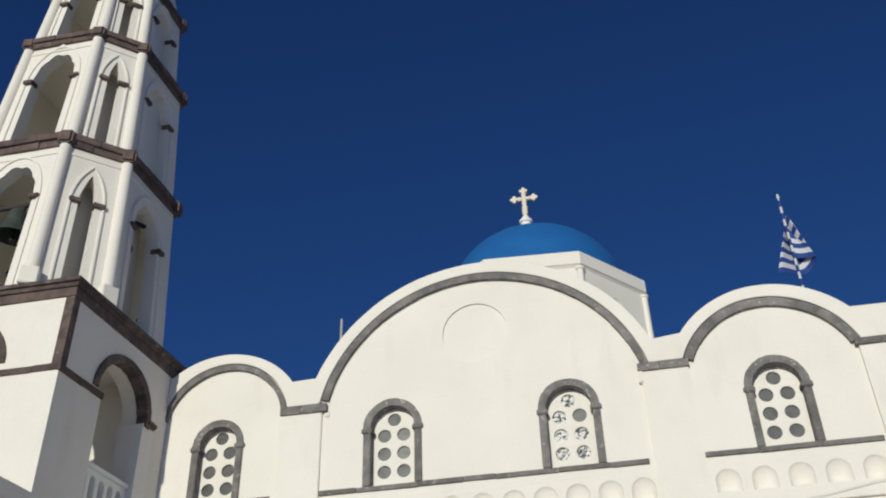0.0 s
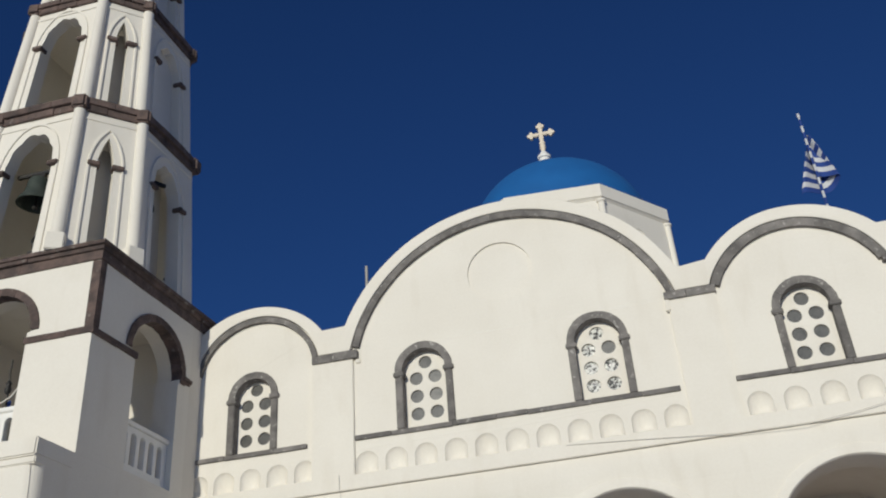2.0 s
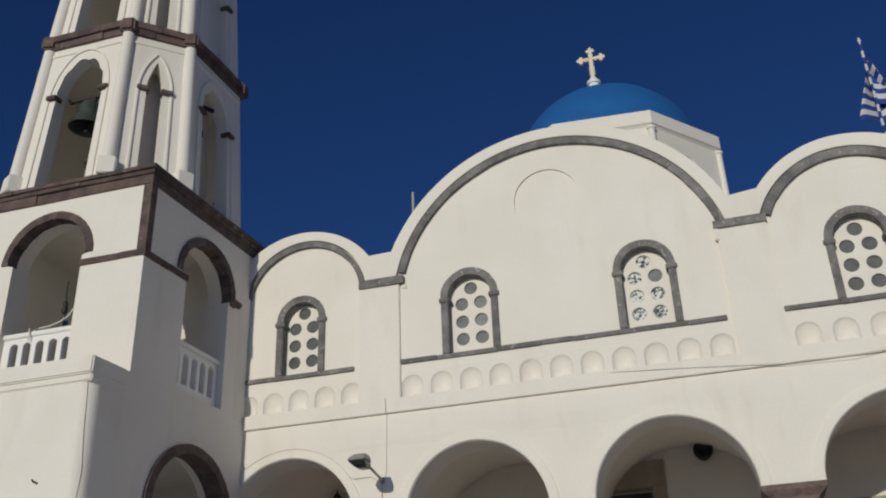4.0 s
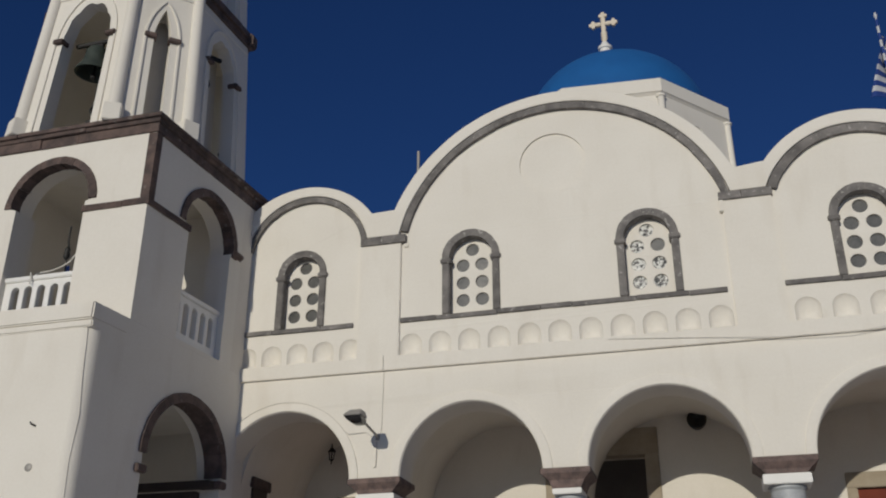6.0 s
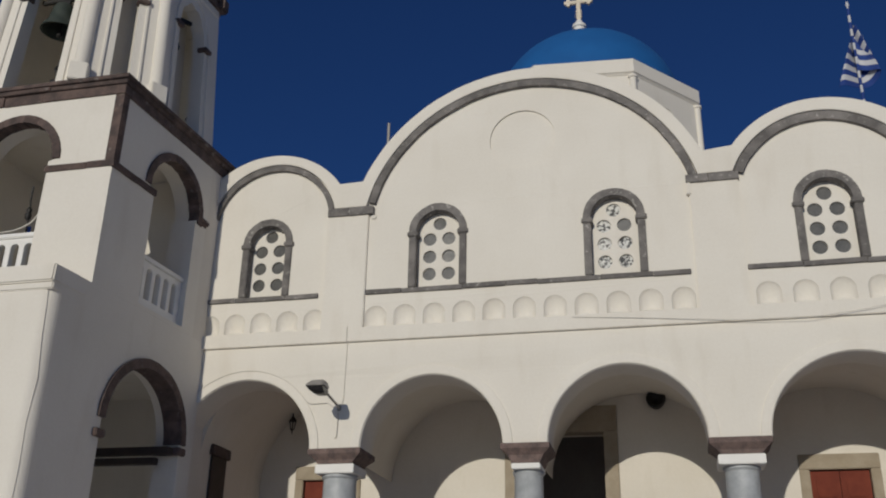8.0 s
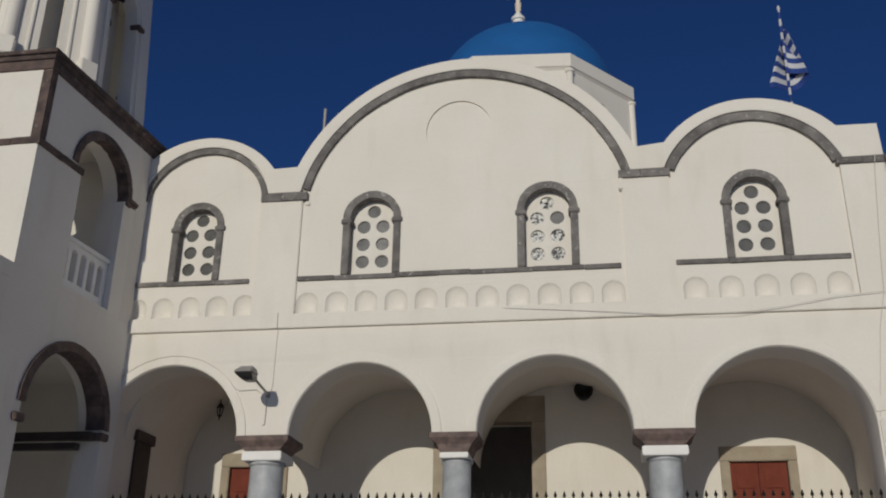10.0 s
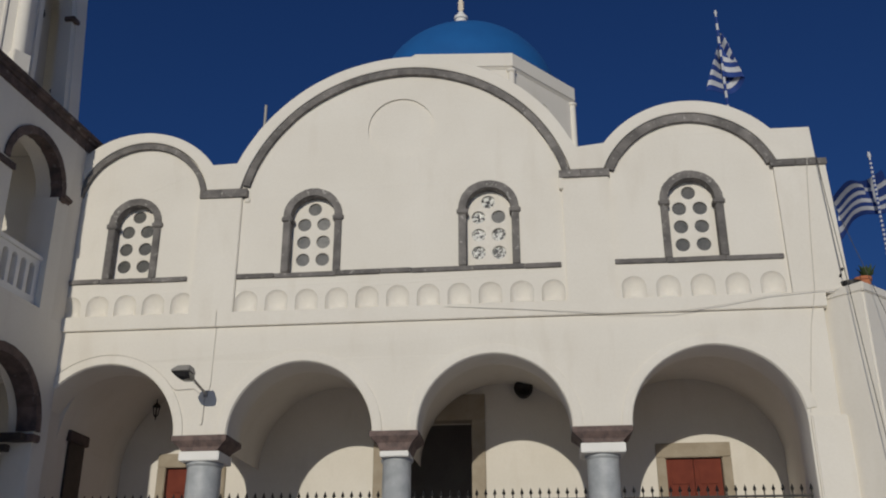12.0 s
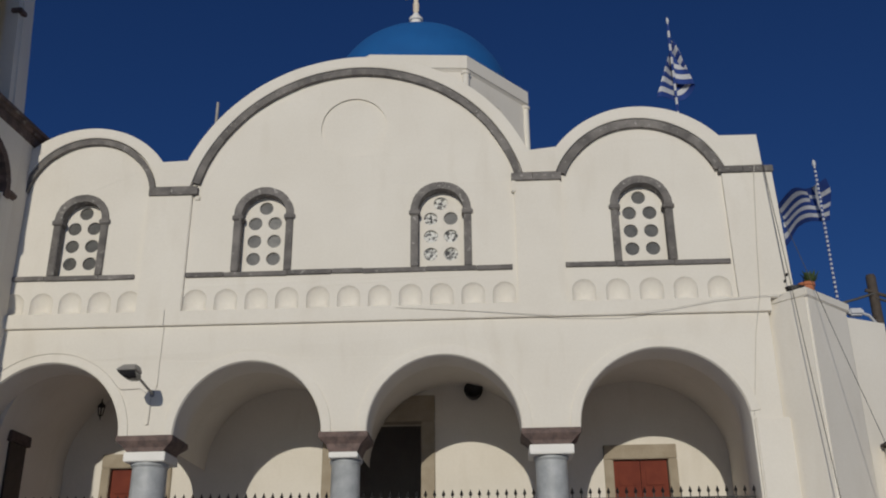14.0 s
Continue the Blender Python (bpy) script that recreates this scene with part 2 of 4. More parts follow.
# ---- ground ----
GROUND, FLOOR = -0.65, 1.90
bm = bmesh.new()
n = 40
grid = [[bm.verts.new((math.copysign(abs(i / n) ** 3, i) * 2500, math.copysign(abs(j / n) ** 3, j) * 2500, GROUND)) for j in range(-n, n + 1)] for i in range(-n, n + 1)]
for a, b in zip(grid, grid[1:]):
    for k in range(2 * n):
        bm.faces.new((a[k], b[k], b[k + 1], a[k + 1]))
tagged(part("ground", bm, PAVING), "pale paved square in front of the church", "ground", kind="structure")
tagged(part("terrace", boxed(-5.72, 9.0, -1.2, 22, GROUND - 0.2, FLOOR, 0.02), FLOORSTONE), "raised pale terrace under the church porch", "terrace", kind="structure")

# ---- the church: front wall ----
church = thing("church", "whitewashed island church with three round gables, arcaded porch and blue dome", "church")
XL, XR = -5.42, 6.47
ARCHES = [(-4.36, 1.10), (-1.385, 1.065), (1.44, 1.10), (4.57, 1.19)]
SPRING = 3.86
RISE = {4.57: 1.135}
COLS = [(-2.84, 0.41, 0.30, 0.255), (0.01, 0.35, 0.205, 0.212), (2.95, 0.415, 0.31, 0.232)]
THICK = 0.62

# arcade wall: bottom edge runs along the arch heads and down the end pier
rim = [(XL, 5.505), (XL, SPRING)]
for c, r in ARCHES:
    rim += arc(c, SPRING, r, 180, 0, 36, RISE.get(c))
rim[1] = (XL, rim[2][1])
rim = [p for p in rim if p[0] >= XL]
rim += [(5.76, FLOOR), (6.20, FLOOR), (6.20, 5.505)]
link("arcade_wall", sheet([rim], THICK, Matrix.Translation((0, 0.0, 0)) @ FRONT, 0.018), PLASTER, church)
part("pier_foot", boxed(5.79, 6.28, -0.05, 0.5, FLOOR, 3.95, 0.02), PLASTER, church)
for (c, r), (b0, b1) in zip(ARCHES, ((0, 152), (0, 180), (0, 180), (9, 180))):
    k = RISE.get(c, r)
    ring = arc(c, SPRING, r + 0.15, b0, b1, 40, k + 0.15) + arc(c, SPRING, r + 0.012, b1, b0, 40, k + 0.012)
    link("arch_moulding", sheet([ring], 0.06, Matrix.Translation((0, -0.021, 0)) @ FRONT, 0.006), PLASTER, church)

# ledge above the arcade
part("ledge", boxed(-5.42, 6.24, -0.055, 0.25, 5.50, 5.725, 0.008), PLASTER, church)

# upper wall with its three gables
def gable(cx, cz, r, z_end, n=40):
    a = math.degrees(math.asin((z_end - cz) / r))
    b = math.degrees(math.asin((8.40 - cz) / r)) if cx > 4 and z_end > 8.2 else a
    return arc(cx, cz, r, 180 - a, b, n)


OUTER = [(-4.235, 7.42, 1.475, 8.235), (0.10, 7.16, 2.92, 8.25), (4.57, 7.35, 1.62, 8.295)]
INNER = [(-4.18, 7.60, 1.115, 7.79), (0.10, 7.17, 2.705, 7.853), (4.53, 7.37, 1.385, 7.853)]
BANDS = [(-4.18, 7.60, 1.01, 1.10, 7.80), (0.10, 7.17, 2.58, 2.69, 7.86), (4.53, 7.37, 1.235, 1.37, 7.86)]
top = [(XL, 5.72), (XL, 8.235)]
for g, (cx, cz, r, ze) in enumerate(OUTER):
    top += [p for p in gable(cx, cz, r, ze) if p[0] > XL]
top[1] = (XL, top[2][1])
top += [(5.83, 8.40), (6.385, 8.395), (6.42, 7.86), (6.545, 7.80), (6.605, 5.72)]
WINDOWS = [(-4.235, 0.435), (-1.338, 0.468), (1.425, 0.47), (4.505, 0.472)]
WSPRING = 7.292
holes = [arched(c, h - 0.02, 6.33, WSPRING) for c, h in WINDOWS]
NICHES = [-5.125] + [-4.68 + 0.449 * i for i in range(4)] + [-2.31 + 0.4675 * i for i in range(11)] + [3.55 + 0.498 * i for i in range(5)]
NW = 0.175
holes += [arched(c, NW, 5.742, 5.915, 0.165, 14) for c in NICHES] + [arc(0.035, 8.795, 0.535, 0, 354, 60)]
link("front_wall", sheet([top] + holes, 0.38, Matrix.Translation((0, 0.0, 0)) @ FRONT, 0.0), PLASTER, church)
part("wall_backing", boxed(XL, XR - .02, 0.384, 0.55, 5.54, 7.6), PORCH_WHITE, church)

# coping that stands proud along the gables, above the stone courses
hi, lo = [], []
for (cx, cz, r, ze), (ix, iz, ir, _) in zip(OUTER, INNER):
    hi += [p for p in gable(cx, cz, r, ze) if p[0] > XL]
    if abs(ix) < 1:
        lo.append((gable(ix, iz, ir, _)[0][0] - .02, 7.79))
    lo += [p for p in gable(ix, iz, ir, _) if p[0] > XL]
rim = [(XL, hi[0][1])] + hi + [(5.83, 8.40), (6.385, 8.395), (6.405, 7.86)] + list(reversed(lo)) + [(XL, lo[0][1])]
link("gable_coping", sheet([rim], 0.48, Matrix.Translation((0, -0.085, 0)) @ FRONT, 0.015), PLASTER, church)

# pilasters between the bays
end_face = sheet([[(5.79, 5.70), (6.605, 5.70), (6.545, 7.80), (5.775, 7.80)]], 0.048, Matrix.Translation((0, -0.051, 0)) @ FRONT, 0.012)
link("pilaster", end_face, PLASTER, church)
for x0, x1, z1 in ((-3.20, -2.495, 7.70), (2.57, 3.295, 7.80)):
    part("pilaster", boxed(x0, x1, -0.051, 0.2, 5.70, z1, 0.012), PLASTER, church)

# niches
for c in NICHES:
    bm = bmesh.new()
    rim = arched(c, NW, 5.742, 5.915, 0.165, 14)
    fx, fz = c, 5.825
    rings = []
    for s in (1.0, 0.96, 0.88, 0.76, 0.6, 0.42, 0.22, 0.06):
        d = 0.10 * max(0, 1 - s ** 1.7) ** 0.75
        rings.append([bm.verts.new((fx + (u - fx) * s, d + 0.002, fz + (v - fz) * s)) for u, v in rim])
    k = len(rim)
    for a, b in zip(rings, rings[1:]):
        for i in range(k):
            bm.faces.new((a[i], a[(i + 1) % k], b[(i + 1) % k], b[i]))
    bm.faces.new(rings[-1])
    part("niche", bm, PLASTER, church, smooth=60)

# shallow round recess in the middle gable
link("round_panel", sheet([arc(0.035, 8.795, 0.56, 0, 354, 60)], 0.05, Matrix.Translation((0, 0.034, 0)) @ FRONT), PLASTER, church)

# windows
def window(c, h, flashing=()):
    w = new("window")
    w.parent = church
    y0 = -0.03
    outer, inner = h, h - 0.118
    stones_arc(w, "arch_stone", c, WSPRING, inner, outer, 0, 180, y0, 0.20, BAND, 0.42)
    for s in (-1, 1):
        x0, x1 = sorted((c + s * inner, c + s * outer))
        part("jamb", boxed(x0, x1, y0, 0.20, 6.348, 7.203, 0.012), BAND, w)
        x0, x1 = sorted((c + s * (inner - 0.03), c + s * (outer + 0.025)))
        part("impost", boxed(x0, x1, y0 - 0.02, 0.20, 7.205, 7.29, 0.015), BAND, w)
    spots = [(-0.005, 7.465)] + [(s * 0.156 - 0.008, z) for z in (7.205, 6.905, 6.61) for s in (-1, 1)]
    link("pierced_panel", sheet([arched(c, inner + .01, 6.348, WSPRING)] + [arc(c + u, z, 0.107, 0, 345, 23) for u, z in spots], 0.035, Matrix.Translation((0, 0.145, 0)) @ FRONT, 0.006), PLASTER, w, "white panel pierced by seven round lights")
    for i, (u, z) in enumerate(spots):
        bm = bmesh.new()
        ring = [bm.verts.new((c + u + 0.118 * math.cos(t * math.pi / 10), 0.181, z + 0.118 * math.sin(t * math.pi / 10))) for t in range(20)]
        ring2 = [bm.verts.new((v.co.x, 0.189, v.co.z)) for v in ring]
        bm.faces.new(list(reversed(ring)))
        bm.faces.new(ring2)
        for t in range(20):
            bm.faces.new((ring[t], ring[(t + 1) % 20], ring2[(t + 1) % 20], ring2[t]))
        part("pane", bm, FLASHGLASS if i in flashing else GLASS, w)
    return w


window(*WINDOWS[0])
window(*WINDOWS[1])
window(*WINDOWS[2], flashing=(0, 1, 3, 4, 5, 6))
window(*WINDOWS[3])

# stone courses
for x0, x1 in ((-5.24, -3.28), (-2.49, 2.50), (3.30, 5.75)):
    stones_row(church, "sill_stone", (x0, 0), (x1, 0), 0.04, 6.272, 6.346, BAND, 0.75, back=0.02)
for bx, bz, r0, r1, ze in BANDS:
    a = math.degrees(math.asin((ze - bz) / r1))
    stones_arc(church, "gable_stone", bx, bz, r0, r1, 180 - a, a, -0.07, 0.03, BAND, 0.42)
for x0, x1, z0, z1 in ((-3.19, -2.41, 7.645, 7.785), (2.53, 3.31, 7.725, 7.85), (5.72, 6.565, 7.75, 7.857)):
    stones_row(church, "capital_stone", (x0, 0), (x1, 0), 0.09, z0, z1, BAND, 0.4, back=0.05)

# columns
for cx, hc, ha, r in COLS:
    col = new("column")
    col.parent = church
    bm = bmesh.new()
    lathe(bm, [(r * 1.25, FLOOR), (r * 1.25, FLOOR + .08), (r * 1.12, FLOOR + .14), (r * 1.04, FLOOR + .2), (r, 2.6), (r * .97, 3.44), (r * 1.08, 3.47), (r * 1.08, 3.505)], cx, 0.31, 32)
    part("shaft", bm, GRANITE, col)
    part("abacus", boxed(cx - ha, cx + ha, 0.0, 0.62, 3.507, 3.64 if ha > .25 else 3.585, 0.01), PAINT, col, "white painted abacus")
    bm = bmesh.new()
    secs = [(hc - .15, -.0, 3.642 if ha > .25 else 3.587), (hc - .10, -.0, 3.70), (hc - .03, -.05, 3.76), (hc - .0, -.07, 3.785), (hc, -.07, 3.858)]
    rings = [[bm.verts.new((cx + sx * h, y, z)) for sx, y in ((-1, o), (1, o), (1, .62 - o), (-1, .62 - o))] for h, o, z in secs]
    for a, b in zip(rings, rings[1:]):
        for i in range(4):
            bm.faces.new((a[i], a[(i + 1) % 4], b[(i + 1) % 4], b[i]))
    bm.faces.new(list(reversed(rings[0])))
    bm.faces.new(rings[-1])
    part("capital", bm, CAPITAL, col, "rough brown stone capital", smooth=25)

# porch
YB = 3.05
SIDE_DOORS, DOORWAY, SIDE_TOP, MAIN_TOP = ((-4.52, -3.55), (4.145, 5.11)), (-.585, .925), 3.94, 4.655
holes = [[(a, FLOOR + .002), (b, FLOOR + .002), (b, z), (a, z)] for (a, b), z in zip((*SIDE_DOORS, DOORWAY), (SIDE_TOP, SIDE_TOP, MAIN_TOP))]
link("porch_back_wall", sheet([[(XL, FLOOR), (XR, FLOOR), (XR, 5.5), (XL, 5.5)]] + holes, 0.4, Matrix.Translation((0, YB, 0)) @ FRONT), PORCH_WHITE, church)
part("porch_end_wall", boxed(6.12, 6.295, 0.61, YB - .005, FLOOR, 5.5), PORCH_WHITE, church)
edges = [-5.34, -2.84, 0.01, 2.95, 6.13]
for x0, x1 in zip(edges, edges[1:]):
    bm = bmesh.new()
    c, h = (x0 + x1) / 2, (x1 - x0) / 2
    pts = arc(c, SPRING, h, 180, 0, 30, 1.42)
    lo = [[bm.verts.new((x, y, z)) for x, z in pts] for y in (THICK - .01, YB + .02)]
    hi = [[bm.verts.new((x, y, 5.52)) for x, z in pts] for y in (THICK - .01, YB + .02)]
    for i in range(30):
        bm.faces.new((lo[0][i], lo[0][i + 1], lo[1][i + 1], lo[1][i]))
        bm.faces.new((lo[0][i], hi[0][i], hi[0][i + 1], lo[0][i + 1]))
        bm.faces.new((hi[0][i], hi[1][i], hi[1][i + 1], hi[0][i + 1]))
        bm.faces.new((lo[1][i], lo[1][i + 1], hi[1][i + 1], hi[1][i]))
    part("porch_vault", bm, PORCH_WHITE, church)
part("porch_end_wall", boxed(-5.6, -5.34, 0.03, YB - .005, FLOOR, 5.5), PORCH_WHITE, church)


def stone_frame(parent, x0, x1, z1, w, wt, y):
    for a, b in ((x0 - w, x0), (x1, x1 + w)):
        part("jamb", boxed(a, b, y - .05, y + .25, FLOOR, z1, 0.012), TANSTONE, parent)
    part("lintel", boxed(x0 - w, x1 + w, y - .055, y + .25, z1 + .002, z1 + wt, 0.012), TANSTONE, parent)


for x0, x1 in ((a + .02, b - .02) for a, b in SIDE_DOORS):
    d = new("door")
    d.parent = church
    stone_frame(d, x0, x1, SIDE_TOP - .015, 0.155, 0.245, YB)
    mid = (x0 + x1) / 2
    for a, b in ((x0 + .01, mid - .004), (mid + .004, x1 - .01)):
        bm = boxed(a, b, YB + .05, YB + .10, FLOOR + .02, SIDE_TOP - .025, 0.006)
        for za, zb in ((FLOOR + .18, 2.65), (2.77, 3.38), (3.50, 3.80)):
            box(bm, a + .08, b - .08, YB + .03, YB + .049, za, zb, 0.008)
        part("leaf", bm, DOORWOOD, d, "red-brown panelled wooden door leaf")
d = new("doorway")
d.parent = church
stone_frame(d, DOORWAY[0] + .02, DOORWAY[1] - .02, MAIN_TOP - .01, 0.24, 0.455, YB)
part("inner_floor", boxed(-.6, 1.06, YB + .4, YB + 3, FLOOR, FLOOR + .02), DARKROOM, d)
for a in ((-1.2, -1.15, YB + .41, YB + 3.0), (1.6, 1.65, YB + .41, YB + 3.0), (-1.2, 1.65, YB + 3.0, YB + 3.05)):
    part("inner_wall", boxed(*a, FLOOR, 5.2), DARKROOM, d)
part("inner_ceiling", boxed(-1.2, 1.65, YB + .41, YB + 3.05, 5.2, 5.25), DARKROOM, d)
d = new("side_door")
d.parent = church
part("lintel", boxed(-5.36, -5.26, 0.90, 1.56, 4.02, 4.19, 0.012), LAVA, d)
part("leaf", boxed(-5.34, -5.30, 0.97, 1.50, FLOOR, 4.018, 0.008), DARKWOOD, d)

# body behind the front: side walls, vaulted roofs
part("side_wall", boxed(6.30, 6.46, 0.56, 20, FLOOR, 7.9), PLASTER, church)
part("side_wall", boxed(-5.34, -5.1, 3.45, 20, FLOOR, 7.9), PLASTER, church)
part("rear_wall", boxed(-5.1, 6.3, 19.8, 20, FLOOR, 7.9), PLASTER, church)
for cx, cz, r, ze in OUTER:
    pts = [p for p in gable(cx, cz, r - .12, ze - .25) if p[0] > XL]
    bm = bmesh.new()
    a = [bm.verts.new((x, 0.40, z)) for x, z in pts]
    b = [bm.verts.new((x, 19.9, z)) for x, z in pts]
    for i in range(len(pts) - 1):
        bm.faces.new((a[i], a[i + 1], b[i + 1], b[i]))
    ob = part("vault_roof", bm, PLASTER, church)
part("flat_roof", boxed(-5.3, 6.4, 0.56, 19.9, 7.85, 8.02), PLASTER, church)

# drum and dome
DX, DY, DR, DT = 0.36, 9.5, 3.15, 0.47
def octo(r, z, turn=DT):
    return [(DX + r * math.sin(turn + k * math.pi / 4), DY - r * math.cos(turn + k * math.pi / 4), z) for k in range(8)]


def octo_prism(rings):
    bm = bmesh.new()
    vs = [[bm.verts.new(p) for p in octo(r, z)] for r, z in rings]
    for a, b in zip(vs, vs[1:]):
        for i in range(8):
            bm.faces.new((a[i], a[(i + 1) % 8], b[(i + 1) % 8], b[i]))
    bm.faces.new(list(reversed(vs[0])))
    bm.faces.new(vs[-1])
    return bm


part("drum", octo_prism([(DR - .10, 8.0), (DR - .10, 14.2)]), PLASTER, church, smooth=0)
part("drum_cornice", octo_prism([(DR - .09, 14.12), (DR - .04, 14.17), (DR, 14.19), (DR, 14.55), (DR - .05, 14.58)]), PLASTER, church, smooth=0)
for k in range(8):
    x, y, _ = octo(DR - .09, 0)[k]
    bm = bmesh.new()
    lathe(bm, [(.09, 8.1), (.09, 14.02), (.125, 14.05), (.125, 14.10), (.09, 14.115)], x, y, 12)
    part("corner_shaft", bm, PLASTER, church)
    a = DT + (k + .5) * math.pi / 4
    m = Matrix.Translation((DX, DY, 0)) @ Matrix.Rotation(a, 4, "Z") @ Matrix.Translation((0, -(DR - .10) * math.cos(math.pi / 8) - .02, 0)) @ FRONT
    link("drum_panel", sheet([[(-1.1, 9), (1.1, 9), (1.1, 14.11), (-1.1, 14.11)], arched(.04, .20, 12.5, 13.42)], 0.06, m, 0.0), PLASTER, church)
    link("drum_window", sheet([arched(.04, .198, 12.5, 13.42)], 0.018, m @ Matrix.Translation((0, 0, -.038))), GLASS, church, "dark round-headed drum window")
bm = bmesh.new()
R = 2.53
lathe(bm, [(R + .06, 14.4), (R + .06, 14.6), (R, 14.65)] + [(R * math.cos(t * math.pi / 36), 14.66 + 2.35 * math.sin(t * math.pi / 36)) for t in range(0, 18)] + [(.05, 17.01)], DX + .08, DY, 48)
part("dome", bm, BLUE, church, "bright blue painted dome", smooth=60)
# cross on the dome
cr = new("cross")
cr.parent = church
CRX = 0.31
zc = 17.555
bm = bmesh.new()
lathe(bm, [(.24, zc - .6), (.17, zc - .1), (.16, zc + .06), (.20, zc + .08), (.20, zc + .16), (.13, zc + .22), (.09, zc + .32)], CRX, DY, 16)
part("base", bm, PAINT, cr)
bm = bmesh.new()
yy = DY
box(bm, CRX - .055, CRX + .055, yy - .05, yy + .05, zc + .25, zc + 1.26, .015)
box(bm, CRX - .29, CRX + .29, yy - .048, yy + .048, zc + .93, zc + 1.03, .015)
for x, z in ((CRX - .29, zc + .98), (CRX + .29, zc + .98), (CRX, zc + 1.26)):
    for dx, dz in ((0, 0), (.0, .07), (0, -.07), (.07, 0), (-.07, 0)):
        lob = [(x + dx + .055 * math.cos(t * math.pi / 5), z + dz + .055 * math.sin(t * math.pi / 5)) for t in range(10)]
        f = [bm.verts.new((u, yy - .045, v)) for u, v in lob]
        g = [bm.verts.new((u, yy + .045, v)) for u, v in lob]
        bm.faces.new(f)
        bm.faces.new(list(reversed(g)))
        for t in range(10):
            bm.faces.new((f[t], g[t], g[(t + 1) % 10], f[(t + 1) % 10]))
for t in range(8):
    a = math.pi / 8 + t * math.pi / 4
    u = Vector((math.cos(a), 0, math.sin(a)))
    v = Vector((-u.z, 0, u.x)) * .035
    c0 = Vector((CRX, yy, zc + .98))
    f = [bm.verts.new(c0 + q + Vector((0, s, 0))) for s in (-.03, .03) for q in (v, -v, u * .20)]
    bm.faces.new((f[0], f[1], f[2]))
    bm.faces.new((f[5], f[4], f[3]))
    bm.faces.new((f[0], f[2], f[5], f[3]))
    bm.faces.new((f[1], f[4], f[5], f[2]))
for z in (zc + .46, zc + .56, zc + .66):
    box(bm, CRX - .09, CRX + .09, yy - .045, yy + .045, z - .03, z + .03, .015)
part("arms", bm, CROSSSTONE, cr, "cream marble cross with budded ends")

# ---- bell tower ----
tower = thing("bell_tower", "whitewashed bell tower with dark stone cornices and octagonal belfry tiers", "bell tower")
CX, CY, HS = -6.98, -1.35, 1.66
OX, OY = -7.0, -1.39          # middle of the octagonal tiers
TX, TY = CX + HS, CY - HS  # right face, front face
BX, BY = -5.317, -3.70          # the base's right face and front
# base
BARCH, BSPRING = -1.455, 3.85
base_holes = [arched(BARCH, .93, GROUND + .01, BSPRING, .93)]
link("base_wall", sheet([[(BY + .158, GROUND), (-.17, GROUND), (-.17, 5.53), (BY + .158, 5.53)]] + base_holes, 0.4, Matrix.Translation((BX, 0, 0)) @ SIDE, 0.0), PLASTER, tower)
# front wall; its low arch is out of view, added to let sun inside
link("base_wall", sheet([[(-9.4, GROUND), (BX - .16, GROUND), (BX - .16, 5.40), (-9.4, 5.40)], arched(-7.3, 1.35, GROUND + .02, 1.25)], 0.4, Matrix.Translation((0, BY - .002, 0)) @ FRONT, 0.0), PLASTER, tower)
bm = bmesh.new()
prof = [(BX - .16, BY - .002)] + [(BX - .16 + .16 * math.sin(radians(a)), BY + .158 - .16 * math.cos(radians(a))) for a in range(6, 90, 6)] + [(BX, BY + .158), (BX - .3, BY + .158), (BX - .3, BY + .3), (BX - .16, BY + .3)]
a_, b_ = ([bm.verts.new((x, y, z)) for x, y in prof] for z in (GROUND, 5.40))
bm.faces.new(list(reversed(a_)))
bm.faces.new(b_)
for k in range(len(prof)):
    bm.faces.new((a_[k], a_[(k + 1) % len(prof)], b_[(k + 1) % len(prof)], b_[k]))
part("rounded_corner", bm, PLASTER, tower)
# far wall; its unseen arch is added to brighten the base from behind
link("base_wall", sheet([[(BY + .4, GROUND), (2.4, GROUND), (2.4, 5.4), (BY + .4, 5.4)], arched(-1.3, 1.3, GROUND + .01, 3.2)], 0.4, Matrix.Translation((-9.0, 0, 0)) @ SIDE), PLASTER, tower)
part("base_wall", boxed(-9.0, BX - .41, 2.0, 2.4, GROUND, 5.4), PLASTER, tower)
part("base_floor", boxed(-9.0, BX - .005, BY + .41, 2.0, GROUND - .05, GROUND + .03), PAVING, tower)
part("base_top", boxed(-9.4, BX - .05, BY + .02, 2.39, 5.25, 5.526), PLASTER, tower)
part("base_coping", boxed(-9.45, BX + .012, BY - .05, BY + .66, 5.295, 5.532, .02), PLASTER, tower)
bm = boxed(-9.45, BX + .008, BY - .025, BY + .2, 5.195, 5.293, .015)
part("base_moulding", bm, PLASTER, tower)
stones_arc(tower, "arch_stone", BARCH, BSPRING, .90, 1.035, 0, 180, -.04, .26, LAVA, .34, m=Matrix.Translation((BX, 0, 0)) @ Matrix.Rotation(radians(90), 4, "Z"))
for y0, y1, z0 in ((-2.53, -2.33, 3.58), (-.62, -.42, 3.69)):
    part("impost", boxed(BX - .3, BX + .06, y0, y1, z0, z0 + .11, .015), LAVA, tower)
part("beam", boxed(-7.6, BX - .03, -.76, -.60, 3.68, 3.79, .01), DARKWOOD, tower)
part("beam", boxed(-7.6, BX - .22, -.79, -.66, 3.53, 3.63, .01), DARKWOOD, tower)
part("inner_pier", boxed(-6.7, -6.2, -2.75, -2.25, GROUND, 5.25, .02), PLASTER, tower)

